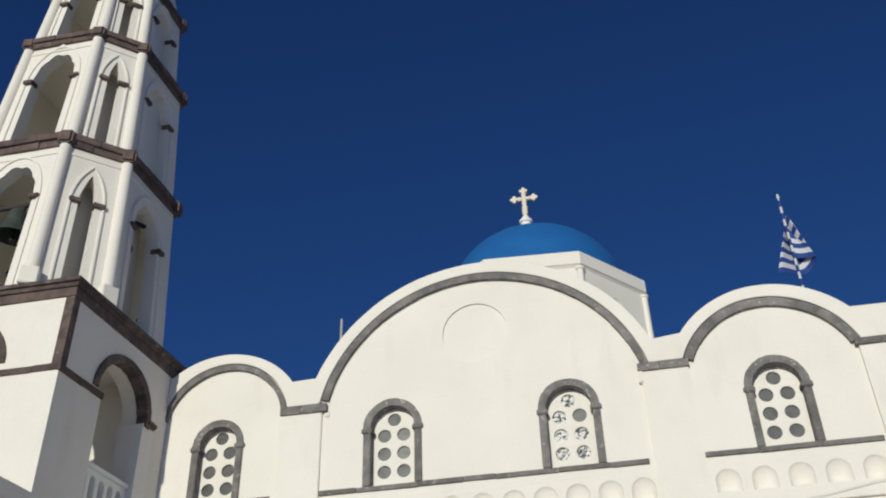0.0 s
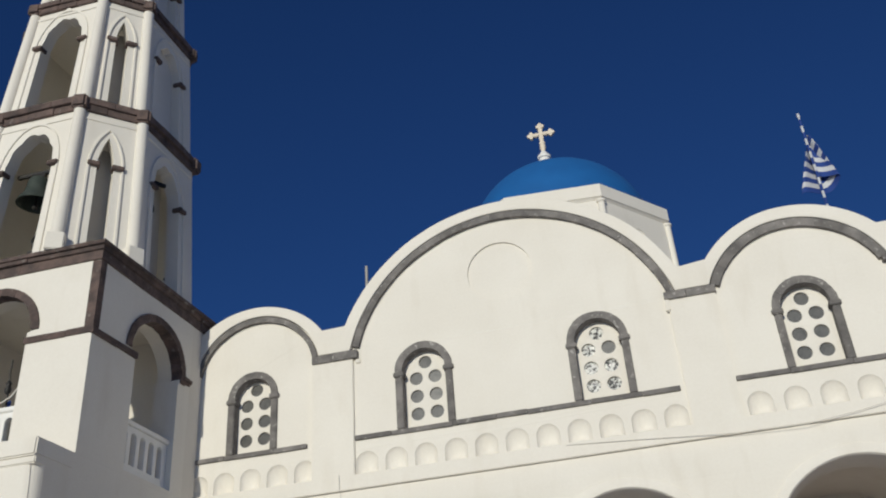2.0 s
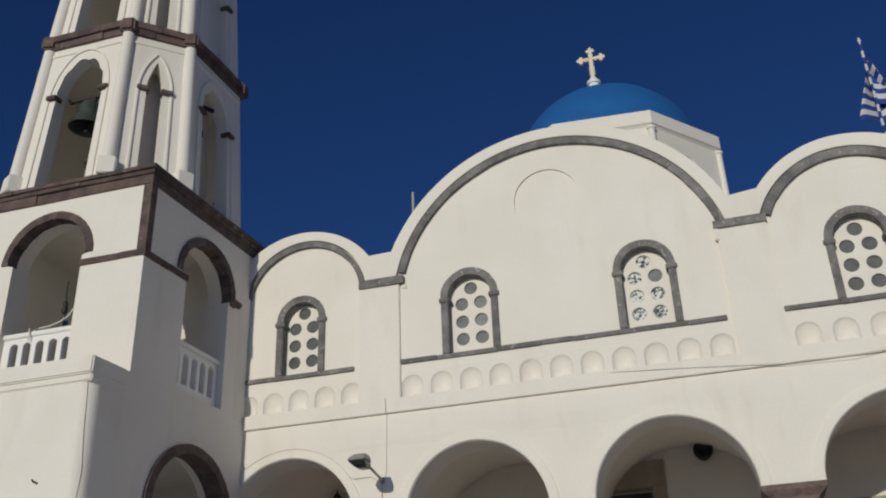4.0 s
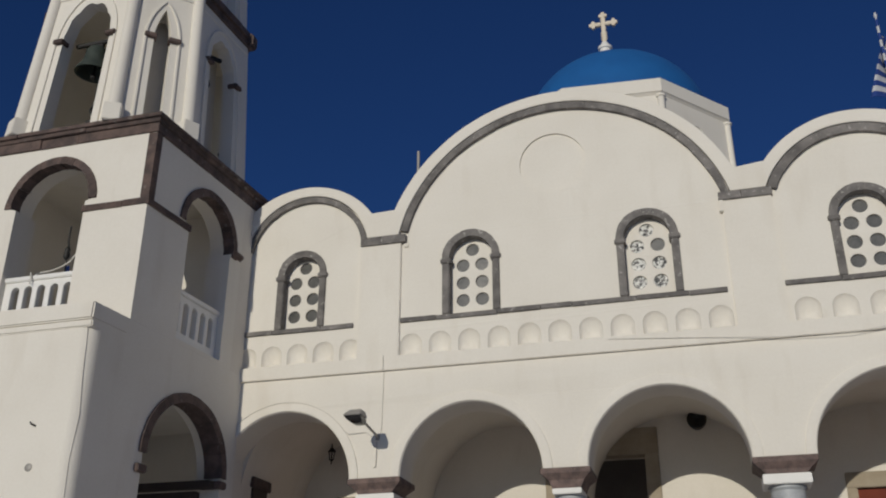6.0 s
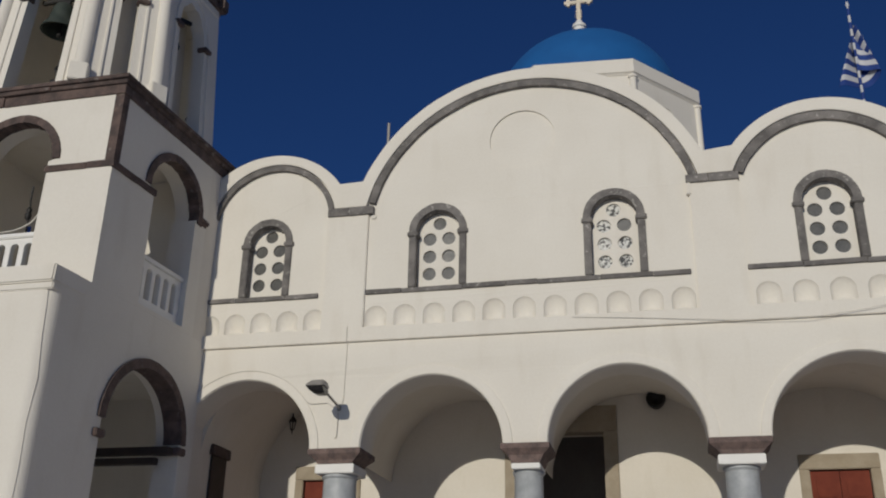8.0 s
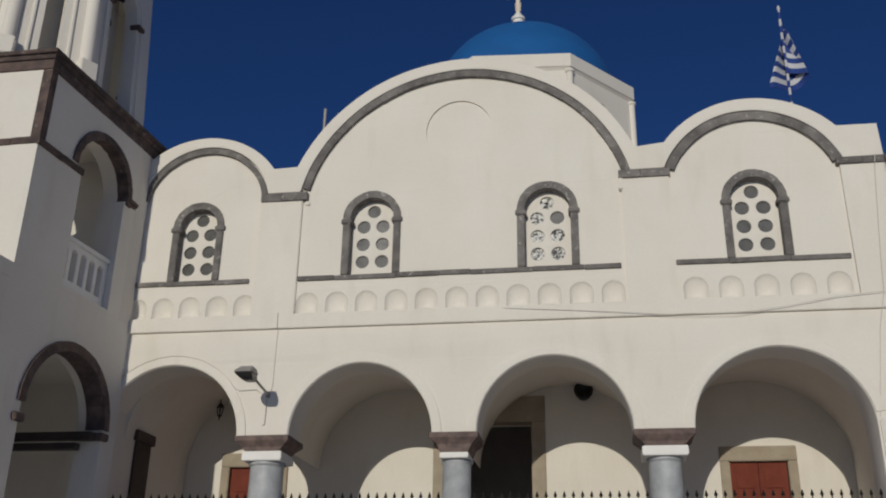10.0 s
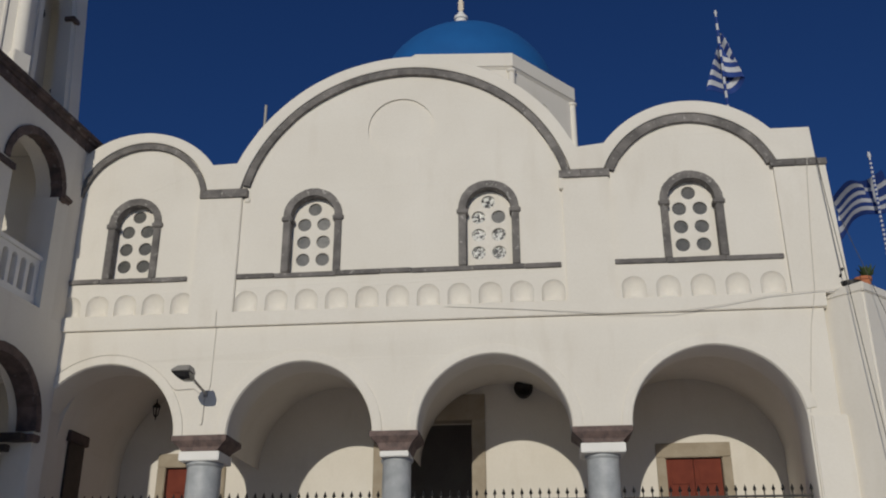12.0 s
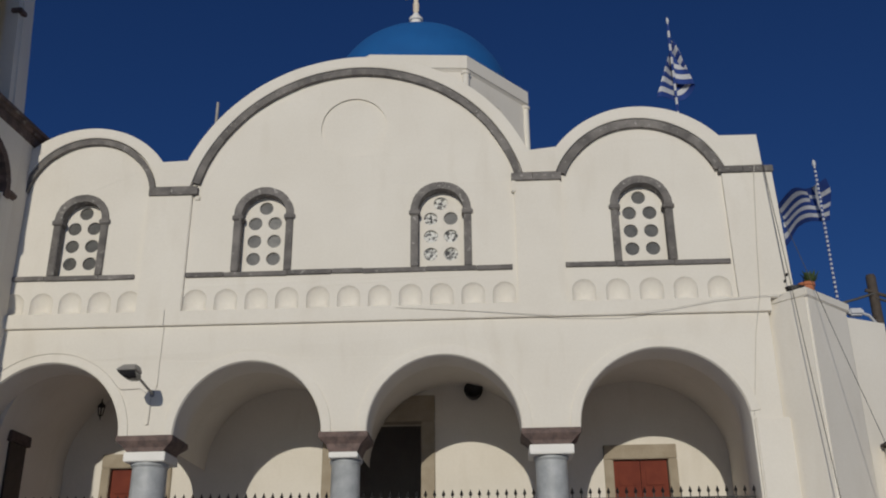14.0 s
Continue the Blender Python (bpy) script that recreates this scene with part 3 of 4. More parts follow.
# balcony storey
ZB, ZC0, ZC1 = 5.533, 8.475, 8.775
for m, c, spring, half, r0, r1 in ((Matrix.Translation((0, TY, 0)) @ FRONT, -6.97, 7.50, .595, .665, .785), (Matrix.Translation((TX, 0, 0)) @ SIDE, -1.465, 7.43, .525, .655, .78)):
    side = c > -3
    lo, hi = (TY + .002, -.54) if side else (CX - HS, TX - .004)
    far = .615 if side else half
    mouth = [(c - half, 5.60), (c + far, 5.60), (c + far, spring - .03)] + arc(c, spring, r0 + .03, 0, 180, 28) + [(c - half, spring - .03)]
    link("storey_wall", sheet([[(lo, ZB), (hi, ZB), (hi, ZC0), (lo, ZC0)], mouth], 0.42, m, 0.0), PLASTER, tower)
    turn = Matrix.Translation((TX, 0, 0)) @ Matrix.Rotation(radians(90), 4, "Z") if side else Matrix.Translation((0, TY, 0))
    stones_arc(tower, "arch_stone", c, spring, r0, r1, -6 if side else 0, 180, -.028, .16, LAVA, .22, m=turn, jag=.02)
    # balustrade with arched slots
    slots = [arched(c + (.457 if c < -3 else .436) - .218 * i, .066, 5.76, 6.18, .066, 10) for i in range(5)]
    link("balustrade", sheet([[(c - half - .02, 5.58), (c + far + .02, 5.58), (c + far + .02, 6.325), (c - half - .02, 6.325)]] + slots, 0.09, (Matrix.Translation((TX - .1, 0, 0)) @ SIDE) if side else (Matrix.Translation((0, TY + .10, 0)) @ FRONT), .008), PAINT, tower, "white balustrade with arched slots")
    part("handrail", boxed(TX - .21, TX - .07, c - half - .02, c + far + .02, 6.327, 6.40, .012) if side else boxed(c - half - .02, c + half + .02, TY + .07, TY + .21, 6.327, 6.40, .012), PAINT, tower)
part("storey_wall", boxed(CX - HS, CX - HS + .4, TY + .43, -.2, ZB, ZC0), PORCH_WHITE, tower)
part("storey_wall", boxed(CX - HS + .4, TX - .004, -.54, -.2, ZB, ZC0), PORCH_WHITE, tower)
part("storey_ceiling", boxed(CX - HS + .4, TX - .425, TY + .425, -.54, ZC0 - .16, ZC0 - .102), PORCH_WHITE, tower)
part("storey_floor", boxed(CX - HS + .02, TX - .02, TY + .42, -.22, 5.53, 5.59), PORCH_WHITE, tower)
part("storey_roof", boxed(CX - HS + .02, TX - .02, TY + .02, CY + HS + .28, ZC0 - .1, ZC1 - .02), PLASTER, tower)
yb = CY + HS + .32
stones_row(tower, "quoin", (TX - .13, TY), (TX + .02, TY), .022, 7.395, ZC0, LAVA, .35, back=.02)
part("quoin", boxed(TX - .02, TX + .022, TY + .022, TY + .125, 7.395, ZC0, .01), LAVA, tower)
stones_row(tower, "band_stone", (-6.40, TY), (TX + .03, TY), .035, 7.29, 7.392, LAVA, .45, back=.02)
stones_row(tower, "band_stone", (TX, TY - .03), (TX, -1.97), .035, 7.285, 7.388, LAVA, .45, back=.02)
part("corbel", boxed(TX - .10, TX + .06, -.80, -.50, 7.385, 7.52, .045), LAVA, tower)
for z0, z1, o in ((ZC0, ZC0 + .16, .03), (ZC0 + .162, ZC0 + .23, .06), (ZC0 + .232, ZC1, .095)):
    stones_row(tower, "cornice_stone", (CX - HS - o, TY), (TX + o, TY), o, z0, z1, LAVA, 1.1)
    stones_row(tower, "cornice_stone", (TX, TY + .06), (TX, yb), o, z0, z1, LAVA, 1.1)


# belfry tiers
def tier(z0, z1, b0, b1, a0, band):
    """An octagonal storey: four wide faces, four narrow ones, round shafts at the corners."""
    def taper(me_or_bm):
        vs = me_or_bm.vertices if isinstance(me_or_bm, bpy.types.Mesh) else me_or_bm.verts
        for v in vs:
            k = (v.co.z - z0) / (z1 - z0)
            f = 1 + (b1 / b0 - 1) * k
            v.co.x, v.co.y = OX + (v.co.x - OX) * f, OY + (v.co.y - OY) * f
        return me_or_bm
    h = z1 - z0
    corners = [(a0, -b0), (b0, -a0), (b0, a0), (a0, b0), (-a0, b0), (-b0, a0), (-b0, -a0), (-a0, -b0)]
    for k in range(8):
        p, q = Vector(corners[k - 1]), Vector(corners[k])
        mid, half = (p + q) / 2, (q - p).length / 2
        ang = math.atan2(q.y - p.y, q.x - p.x)
        m = Matrix.Translation((OX + mid.x, OY + mid.y, 0)) @ Matrix.Rotation(ang, 4, "Z")
        wide = k % 2 == 0
        sp = z0 + h * .63
        ow = half * (.47 if k == 2 else .54) if wide else half * .25
        rise = ow * 1.5 if wide else h * .21
        hole = arched(0, ow, z0 + .06, sp, rise, 22) if wide else pointed(0, ow, z0 + .06, sp, rise)
        if wide:  # scalloped head
            hole = hole[:2] + [(u * (1 + .02 * math.cos(i * 2.1)), v + .06 * abs(math.sin(i * .62))) for i, (u, v) in enumerate(hole[2:])]
        rim = [(-half, z0), (half, z0), (half, z1), (-half, z1)]
        link("tier_wall", taper(sheet([rim] if k in (3, 4, 5, 6) else [rim, hole], .24, m @ FRONT, 0.0)), PLASTER, tower)
        if k in (3, 4, 5, 6):
            continue
        if k == 2:  # back of the side niche, deep on the bell storey
            dep, ex = (.17, .02) if z0 > 9 else (.52, .20)
            bm = boxed(-ow - ex, ow + ex, dep, dep + .065, z0 + .02, sp + rise + .1)
            bm.transform(m)
            part("niche_back", taper(bm), PLASTER, tower)
        if k == 1:  # back of the deep lancet recess; extra width on the bell storey blocks sun
            bm = boxed(-ow - .14, half + (.06 if z0 < 9 else -.1), .50, .56, z0 + .02, sp + rise + .05)
            bm.transform(m)
            part("niche_back", taper(bm), PLASTER, tower)
        # raised moulding round the opening
        w = ow + (.15 if wide else .16)
        up = rise + (.25 if wide else .20)
        o = arched(0, w, z0 + .02, sp, up, 22) if wide else pointed(0, w, z0 + .02, sp, up)
        i_ = arched(0, w - .04, z0 + .02, sp, up - .04, 22) if wide else pointed(0, w - .04, z0 + .02, sp, up - .05)
        if wide:
            o[13] = (o[13][0], o[13][1] + .07)
        mould = o[1:] + [o[0]] + [i_[0]] + list(reversed(i_[1:]))
        link("moulding", taper(sheet([mould], .06, m @ Matrix.Translation((0, -.03, 0)) @ FRONT, .006)), PLASTER, tower)
        link("jamb_strip", taper(sheet([[(-half + .02, z1 - .16), (half - .02, z1 - .16), (half - .02, z1 - .11), (-half + .02, z1 - .11)]], .05, m @ Matrix.Translation((0, -.02, 0)) @ FRONT, .006)), PLASTER, tower)
        for s in (-1, 1):
            x0, x1 = sorted((s * (ow - .04), s * (w + .0)))
            bm = boxed(x0, x1, -.075, .12, sp - .05, sp + .035, .012)
            bm.transform(m)
            part("bracket", taper(bm), LAVA, tower)
    for k in range(8):  # corner shafts with plinths; the corner towards the church is plain
        if k == 2:
            continue
        cxy = corners[k]
        ang = math.atan2(cxy[1], cxy[0])
        bm = bmesh.new()
        lathe(bm, [(.102, z0 + .01), (.10, z0 + h * .5), (.102, z1 - .01)], OX + cxy[0], OY + cxy[1], 16)
        part("corner_shaft", taper(bm), PLASTER, tower)
        if z0 > 9:
            continue
        bm = boxed(-.12, .13, -.13, .13, z0 - .01, z0 + .30, .012)
        bm.transform(Matrix.Translation((OX + cxy[0], OY + cxy[1], 0)) @ Matrix.Rotation(ang, 4, "Z"))
        part("plinth", taper(bm), PLASTER, tower)
    # cornice stones
    cs = [(OX + x / b0 * b1, OY + y / b0 * b1) for x, y in corners]
    for k in range(8):
        p, q = cs[k - 1], cs[k]
        stones_row(tower, "cornice_stone", p, q, .05, z1 + .002, z1 + band * .5, LAVA, .5, back=.2)
        stones_row(tower, "cornice_stone", p, q, .095, z1 + band * .5 + .002, z1 + band, LAVA, .5, back=.2)
        bm = boxed(-.125, .125, -.125, .125, z1 + .003, z1 + band + .02, .04)
        bm.transform(Matrix.Translation((q[0], q[1], 0)) @ Matrix.Rotation(rng.uniform(0, .6), 4, "Z"))
        part("corner_stone", bm, LAVA, tower)
    bm = bmesh.new()
    rings = [[bm.verts.new((OX + (x - OX) * .97, OY + (y - OY) * .97, z)) for x, y in cs] for z in (z1 - .12, z1 + band - .01)]
    bm.faces.new(list(reversed(rings[0])))
    bm.faces.new(rings[1])
    for i in range(8):
        bm.faces.new((rings[0][i], rings[0][(i + 1) % 8], rings[1][(i + 1) % 8], rings[1][i]))
    part("tier_floor", bm, PLASTER, tower, smooth=0)


tier(8.775, 11.64, 1.62, 1.46, .85, .26)
tier(11.90, 14.39, 1.40, 1.25, .78, .23)
tier(14.62, 16.45, 1.15, 1.03, .64, .22)
bm = bmesh.new()
lathe(bm, [(1.05, 16.78), (1.0, 17.1), (.75, 17.5), (.4, 17.75), (.05, 17.85)], CX, CY, 24)
part("cupola", bm, PLASTER, tower)


def bell(x, y, z, s, ry=0):
    b = thing("bell", "green-grey weathered bronze bell hanging from an iron beam", "bell", "bells of the tower")
    bm = bmesh.new()
    lathe(bm, [(.03 * s, z), (.14 * s, z - .02), (.19 * s, z - .09), (.21 * s, z - .22), (.25 * s, z - .36), (.32 * s, z - .46), (.34 * s, z - .52), (.31 * s, z - .52), (.22 * s, z - .36), (.15 * s, z - .1)], x, y, 28, cap=False)
    part("body", bm, BRONZE, b)
    bm = boxed(-.42, .42, -.03, .03, z + .06, z + .13, .01)
    box(bm, -.10, .10, -.03, .03, z - .02, z + .065, .01)
    bm.transform(Matrix.Translation((x, y, 0)) @ Matrix.Rotation(ry, 4, "Z"))
    part("beam", bm, IRON, b)
    bm = bmesh.new()
    lathe(bm, [(.012, z - .05), (.012, z - .5), (.045, z - .54), (.045, z - .6), (.01, z - .63)], x, y, 10)
    part("clapper", bm, IRON, b)
    return b


bell(CX - .05, CY - 1.22, 10.62, .86)
bell(CX + 1.20, CY - .34, 10.80, .72, radians(60))
for p in ((CX + .12, CY - 1.30, 9.35), (CX + 1.30, CY + .45, 9.3)):
    s = thing("bell_clapper_gear", "dark iron striking gear of a bell", "bell gear", "bell gear in the tower")
    tube("rod", [(p[0], p[1], 8.85), (p[0] + .02, p[1], 9.2), (p[0] - .03, p[1], p[2] - .02), (p[0] + .03, p[1], p[2] + .12)], .022, IRON, s)
    part("block", boxed(p[0] - .07, p[0] + .07, p[1] - .05, p[1] + .05, 8.82, 9.12, .02), IRON, s)


# ---- wall lamp on the arcade ----
def wall_lamp():
    o = thing("wall_lamp", "grey metal floodlight on a bent arm fixed to the arcade", "wall lamp")
    d = 0.97
    lx, lz = -2.87, 4.585
    def taper_box(levels, material, name, label):
        bm = bmesh.new()
        rings = [[bm.verts.new((lx + ox + sx * hw, -d + .13 + oy + sy * hd, lz + z)) for sx, sy in ((-1, -1), (1, -1), (1, 1), (-1, 1))] for ox, oy, hw, hd, z in levels]
        for a, b in zip(rings, rings[1:]):
            for i in range(4):
                bm.faces.new((a[i], a[(i + 1) % 4], b[(i + 1) % 4], b[i]))
        bm.faces.new(list(reversed(rings[0])))
        bm.faces.new(rings[-1])
        bmesh.ops.bevel(bm, geom=bm.edges[:], offset=.01, segments=2, affect="EDGES")
        return part(name, bm, material, o, label)
    taper_box(((0, 0, .132, .15, -.01), (.005, .01, .127, .145, .02), (.015, .06, .09, .09, .10)), LAMPGREY, "head", "grey sheet-metal lamp head")
    taper_box(((.05, .07, .06, .08, -.105), (.03, .03, .10, .11, -.075), (0, 0, .127, .145, -.011)), LAMPDARK, "lens", "dark glass front")
    tube("arm", [(lx + .10, -d + .26, lz - .06), (lx + .10, -.42, lz - .10), (lx + .08, -.15, lz - .11), (lx + .06, 0, lz - .11)], .02, LAMPGREY, o)
    part("wall_plate", boxed(lx + .03, lx + .09, -.025, .01, lz - .16, lz - .06, .01), LAMPGREY, o)
    return o


wall_lamp()

c = thing("wall_cable", "thin painted cable clipped along the white wall above the arches", "cable")
tube("cable", [(-2.74, -.07, 5.74), (-2.74, -.07, 5.505), (-2.74, -.012, 5.50), (-2.75, -.012, 5.0), (-2.75, -.012, 4.60), (-2.77, -.012, 4.52), (-2.82, -.012, 4.47)], .0045, CABLE_PALE, c)
tube("cable", [(-2.82, -.012, 4.40), (-2.825, -.012, 4.2), (-2.83, -.012, 4.03), (-2.86, -.012, 4.02)], .009, CABLE_PALE, c)
pts = [(-4.36 + 1.25 * math.cos(radians(a)), -.03, SPRING + 1.25 * math.sin(radians(a))) for a in range(150, 33, -6)]
tube("cable", pts + [(-3.27, -.02, 4.545), (-3.0, -.02, 4.555), (-2.90, -.02, 4.49)], .005, CABLE_PALE, c)
c = thing("long_cable", "thin grey cable sagging along the church front", "cable")
tube("cable", [(.75, -.062, 5.69), (1.27, -.07, 5.65), (1.8, -.075, 5.61), (2.4, -.08, 5.555), (3.1, -.09, 5.50), (4.04, -.1, 5.47), (4.8, -.1, 5.56), (5.46, -.1, 5.67), (6.1, -.1, 5.72), (6.5, -.1, 5.73)], .0042, CABLE_PALE, c)
c = thing("down_cable", "thin cable running down the pier beside the last arch", "cable")
tube("cable", [(6.27, -.115, 7.85), (6.25, -.062, 7.6), (6.15, -.062, 6.5), (6.09, -.07, 5.75), (6.06, -.065, 5.6), (5.98, -.012, 5.2), (5.86, -.012, 4.4), (5.80, -.012, 3.98)], .006, CABLE_PALE, c)
for a, b, dr, r in (((6.40, -.13, 7.88), (6.60, -.60, 2.71), .05, .0055), ((6.555, -.08, 7.1), (7.25, -.65, 3.53), .04, .0045), ((6.40, -.12, 7.80), (6.50, -.065, 5.95), .0, .0035)):
    a, b = Vector(a), Vector(b)
    c = thing("hanging_cable", "dark cable hanging from the corner of the church front", "cable", "cables at the church corner")
    tube("cable", sag(a, b + (b - a) * .35 if dr else b, dr), r, CABLE, c)


# ---- lantern and loudspeaker in the porch ----
def lantern(x, y, z):
    o = thing("lantern", "small black iron lantern hanging in the porch", "lantern")
    bm = bmesh.new()
    lathe(bm, [(.009, z + .21), (.014, z + .14), (.035, z + .12), (.075, z + .07), (.08, z + .06), (.062, z + .055)], x, y, 6)
    part("cap", bm, IRON, o)
    bm = bmesh.new()
    lathe(bm, [(.036, z - .10), (.044, z - .085), (.015, z - .115), (.011, z - .16), (.004, z - .18)], x, y, 6)
    part("finial", bm, IRON, o)
    for k in range(6):
        c_, s_ = math.cos(k * math.pi / 3), math.sin(k * math.pi / 3)
        tube("cage_bar", [(x + .038 * c_, y + .038 * s_, z - .09), (x + .062 * c_, y + .062 * s_, z + .06)], .007, IRON, o, n=5)
    tube("hook", [(x, y, z + .21), (x, y + .06, z + .26), (x, y + .2, z + .26), (x, YB, z + .21)], .009, IRON, o)


lantern(-4.70, 2.79, 4.90)
o = thing("loudspeaker", "round black loudspeaker fixed high on the porch wall", "loudspeaker")
bm = bmesh.new()
lathe(bm, [(.05, -.16), (.11, -.15), (.155, -.02), (.165, .05), (.14, .06), (.03, -.02)], 0, 0, 24, cap=False)
bm.transform(Matrix.Translation((1.825, 2.88, 5.13)) @ Matrix.Rotation(radians(78), 4, "X"))
part("horn", bm, IRON, o)
part("bracket", boxed(1.775, 1.875, 2.95, 3.06, 5.08, 5.18, .01), IRON, o)


for p in ((6.52, -.065, 6.05), (6.48, -.065, 5.95)):
    o = thing("insulator", "small dark cable insulator screwed to the church corner", "insulator", "insulators at the church corner")
    bm = bmesh.new()
    lathe(bm, [(.012, -.03), (.02, -.015), (.012, 0), (.02, .015), (.01, .03)], 0, 0, 10)
    bm.transform(Matrix.Translation(p) @ Matrix.Rotation(radians(70), 4, "X"))
    part("body", bm, IRON, o)
part("bracket", boxed(2.53, 2.60, -.082, -.0, 7.53, 7.735, .015), PLASTER, church)
part("bracket", boxed(-2.46, -2.37, -.03, .01, 7.57, 7.65, .012), PLASTER, church)


# ---- iron fence between the columns ----
def fence(x0, x1, y=0.30):
    f = thing("iron_fence", "black wrought-iron fence with spear-headed bars between porch columns", "fence", "fence panels of the porch")
    for z in (FLOOR + .12, 2.90):
        part("rail", boxed(x0, x1, y - .012, y + .012, z, z + .03), IRON, f)
    n = max(2, round((x1 - x0) / .128))
    proto = None
    for i in range(n + 1):
        x = x0 + .02 + (x1 - x0 - .04) * i / n
        if proto is None:
            bm = boxed(-.008, .008, -.008, .008, FLOOR, 2.99)
            for z0, r0, z1, r1 in ((2.985, .012, 3.005, .026), (3.005, .026, 3.075, .002)):
                a = [bm.verts.new((r0 * u, r0 * v, z0)) for u, v in ((1, 0), (0, 1), (-1, 0), (0, -1))]
                b = [bm.verts.new((r1 * u, r1 * v, z1)) for u, v in ((1, 0), (0, 1), (-1, 0), (0, -1))]
                for k in range(4):
                    bm.faces.new((a[k], a[(k + 1) % 4], b[(k + 1) % 4], b[k]))
            proto = part("bar", bm, IRON, f)
            proto.location = (x, y, 0)
        else:
            ob = new("bar", proto.data)
            ob.parent, ob.location = f, (x, y, 0)


fence(-5.25, -3.12)
fence(-2.58, -.23)
fence(.25, 2.70)
fence(3.20, 5.76)


# ---- flags ----
def flag(x, y, z0, z1, wave, label, n=84):
    o = thing("flagpole", label, "flag")
    for k in range(n):
        za, zb = z0 + (z1 - z0) * k / n, z0 + (z1 - z0) * (k + 1) / n
        bm = bmesh.new()
        r = .03 if n < 40 else .024
        lathe(bm, [(r, za), (r, zb)], x, y, 10)
        part("pole_band", bm, FLAGBLUE if k % 2 else FLAGWHITE, o)
    bm = bmesh.new()
    lathe(bm, [(.02, z1), (.02, z1 + .06), (.035, z1 + .08), (.035, z1 + .12), (.02, z1 + .18)], x, y, 10)
    part("finial", bm, FLAGWHITE, o)
    w, h, nu, nv = 1.45, 1.1, 36, 27
    top_z = z1 - .30
    for colour in ("blue", "white"):
        bm = bmesh.new()
        vs = {}

        def vert(i, j):
            if (i, j) not in vs:
                vs[i, j] = [bm.verts.new(Vector(wave(i / nu, j / nv, w, h)) + Vector((x, y + e, top_z))) for e in (-.004, .004)]
            return vs[i, j]
        for i in range(nu):
            for j in range(nv):
                stripe = j * 9 // nv
                blue = stripe % 2 == 0
                if i < 13 and stripe < 5:
                    blue = not (5 <= i < 8 or stripe == 2)
                if blue != (colour == "blue"):
                    continue
                q = [vert(i, j), vert(i + 1, j), vert(i + 1, j + 1), vert(i, j + 1)]
                bm.faces.new([v[0] for v in q])
                bm.faces.new([v[1] for v in reversed(q)])
        part("cloth", bm, FLAGBLUE if colour == "blue" else FLAGWHITE, o, "striped blue and white cloth" if colour == "blue" else "", smooth=80)


def droop(u, v, w, h):
    """Cloth falling steeply from its hoist, folded round the pole."""
    f = math.sin(u * 9.5 + v * 1.6)
    return ((.07 + .36 * v) * math.sin(u * 4.5) + .04 * f * u, .20 * math.sin(u * 9.5 + v + 1.2) * u ** .5, -1.22 * v - .55 * u - .05 * f * u ** .5)


def fly(u, v, w, h):
    """Cloth blown back beside its pole, rippled, its lower corner turned down."""
    tail = max(0, u - .55) * max(0, v - .6) * 1.2
    return (-.28 * u + .17 * (1 - u) ** 3 + .05 * math.sin(v * 5), 1.45 * u + .16 * math.sin(u * 8 + v * 3) * u, -v * h * .72 + .10 + .22 * u - .06 * math.sin(u * 7 + 1.5 * v) - tail)


flag(6.40, 5.0, 9.5, 14.05, droop, "blue and white flag drooping on a striped pole behind a gable", 26)
flag(8.36, 3.0, 5.56, 9.29, fly, "blue and white flag blowing on a striped pole above the wing")

o = thing("roof_rod", "thin pale metal rod standing on the church roof", "rod")
tube("rod", [(-2.87, 2.0, 7.9), (-2.87, 2.0, 10.57)], .028, LAMPGREY, o)


# ---- side wing at the right ----
wing = thing("side_wing", "whitewashed angular side wing with coping beside the church", "building")


def prism(pts, z0, z1):
    bm = bmesh.new()
    a = [bm.verts.new((x, y, z0)) for x, y in pts]
    b = [bm.verts.new((x, y, z1)) for x, y in pts]
    bm.faces.new(list(reversed(a)))
    bm.faces.new(b)
    for i in range(len(pts)):
        bm.faces.new((a[i], a[(i + 1) % len(pts)], b[(i + 1) % len(pts)], b[i]))
    return bm


bm = prism([(6.16, .16), (6.66, -.34), (7.51, .50), (7.51, 2.2), (6.48, 2.2)], GROUND, 5.62)
bmesh.ops.bevel(bm, geom=[e for e in bm.edges if abs(e.verts[0].co.z - e.verts[1].co.z) > 1], offset=.03, segments=3, affect="EDGES")
part("turret", bm, PLASTER, wing)
bm = prism([(6.27, .06), (6.655, -.38), (7.56, .50), (7.56, 2.24), (6.48, 2.24)], 5.62, 5.755)
bmesh.ops.bevel(bm, geom=bm.edges[:], offset=.015, segments=2, affect="EDGES")
part("coping", bm, PLASTER, wing)
part("wall", prism([(7.52, .55), (8.20, .90), (9.2, 6.0), (7.52, 6.0)], GROUND, 5.56), PLASTER, wing)
part("awning", prism([(7.70, .40), (8.5, .80), (8.5, 1.0), (7.70, .62)], 3.62, 3.66), DARKWOOD, wing)
part("lower_wall", prism([(7.76, .40), (8.6, .80), (8.6, 1.1), (7.76, .65)], GROUND, 3.60), PLASTER, wing)

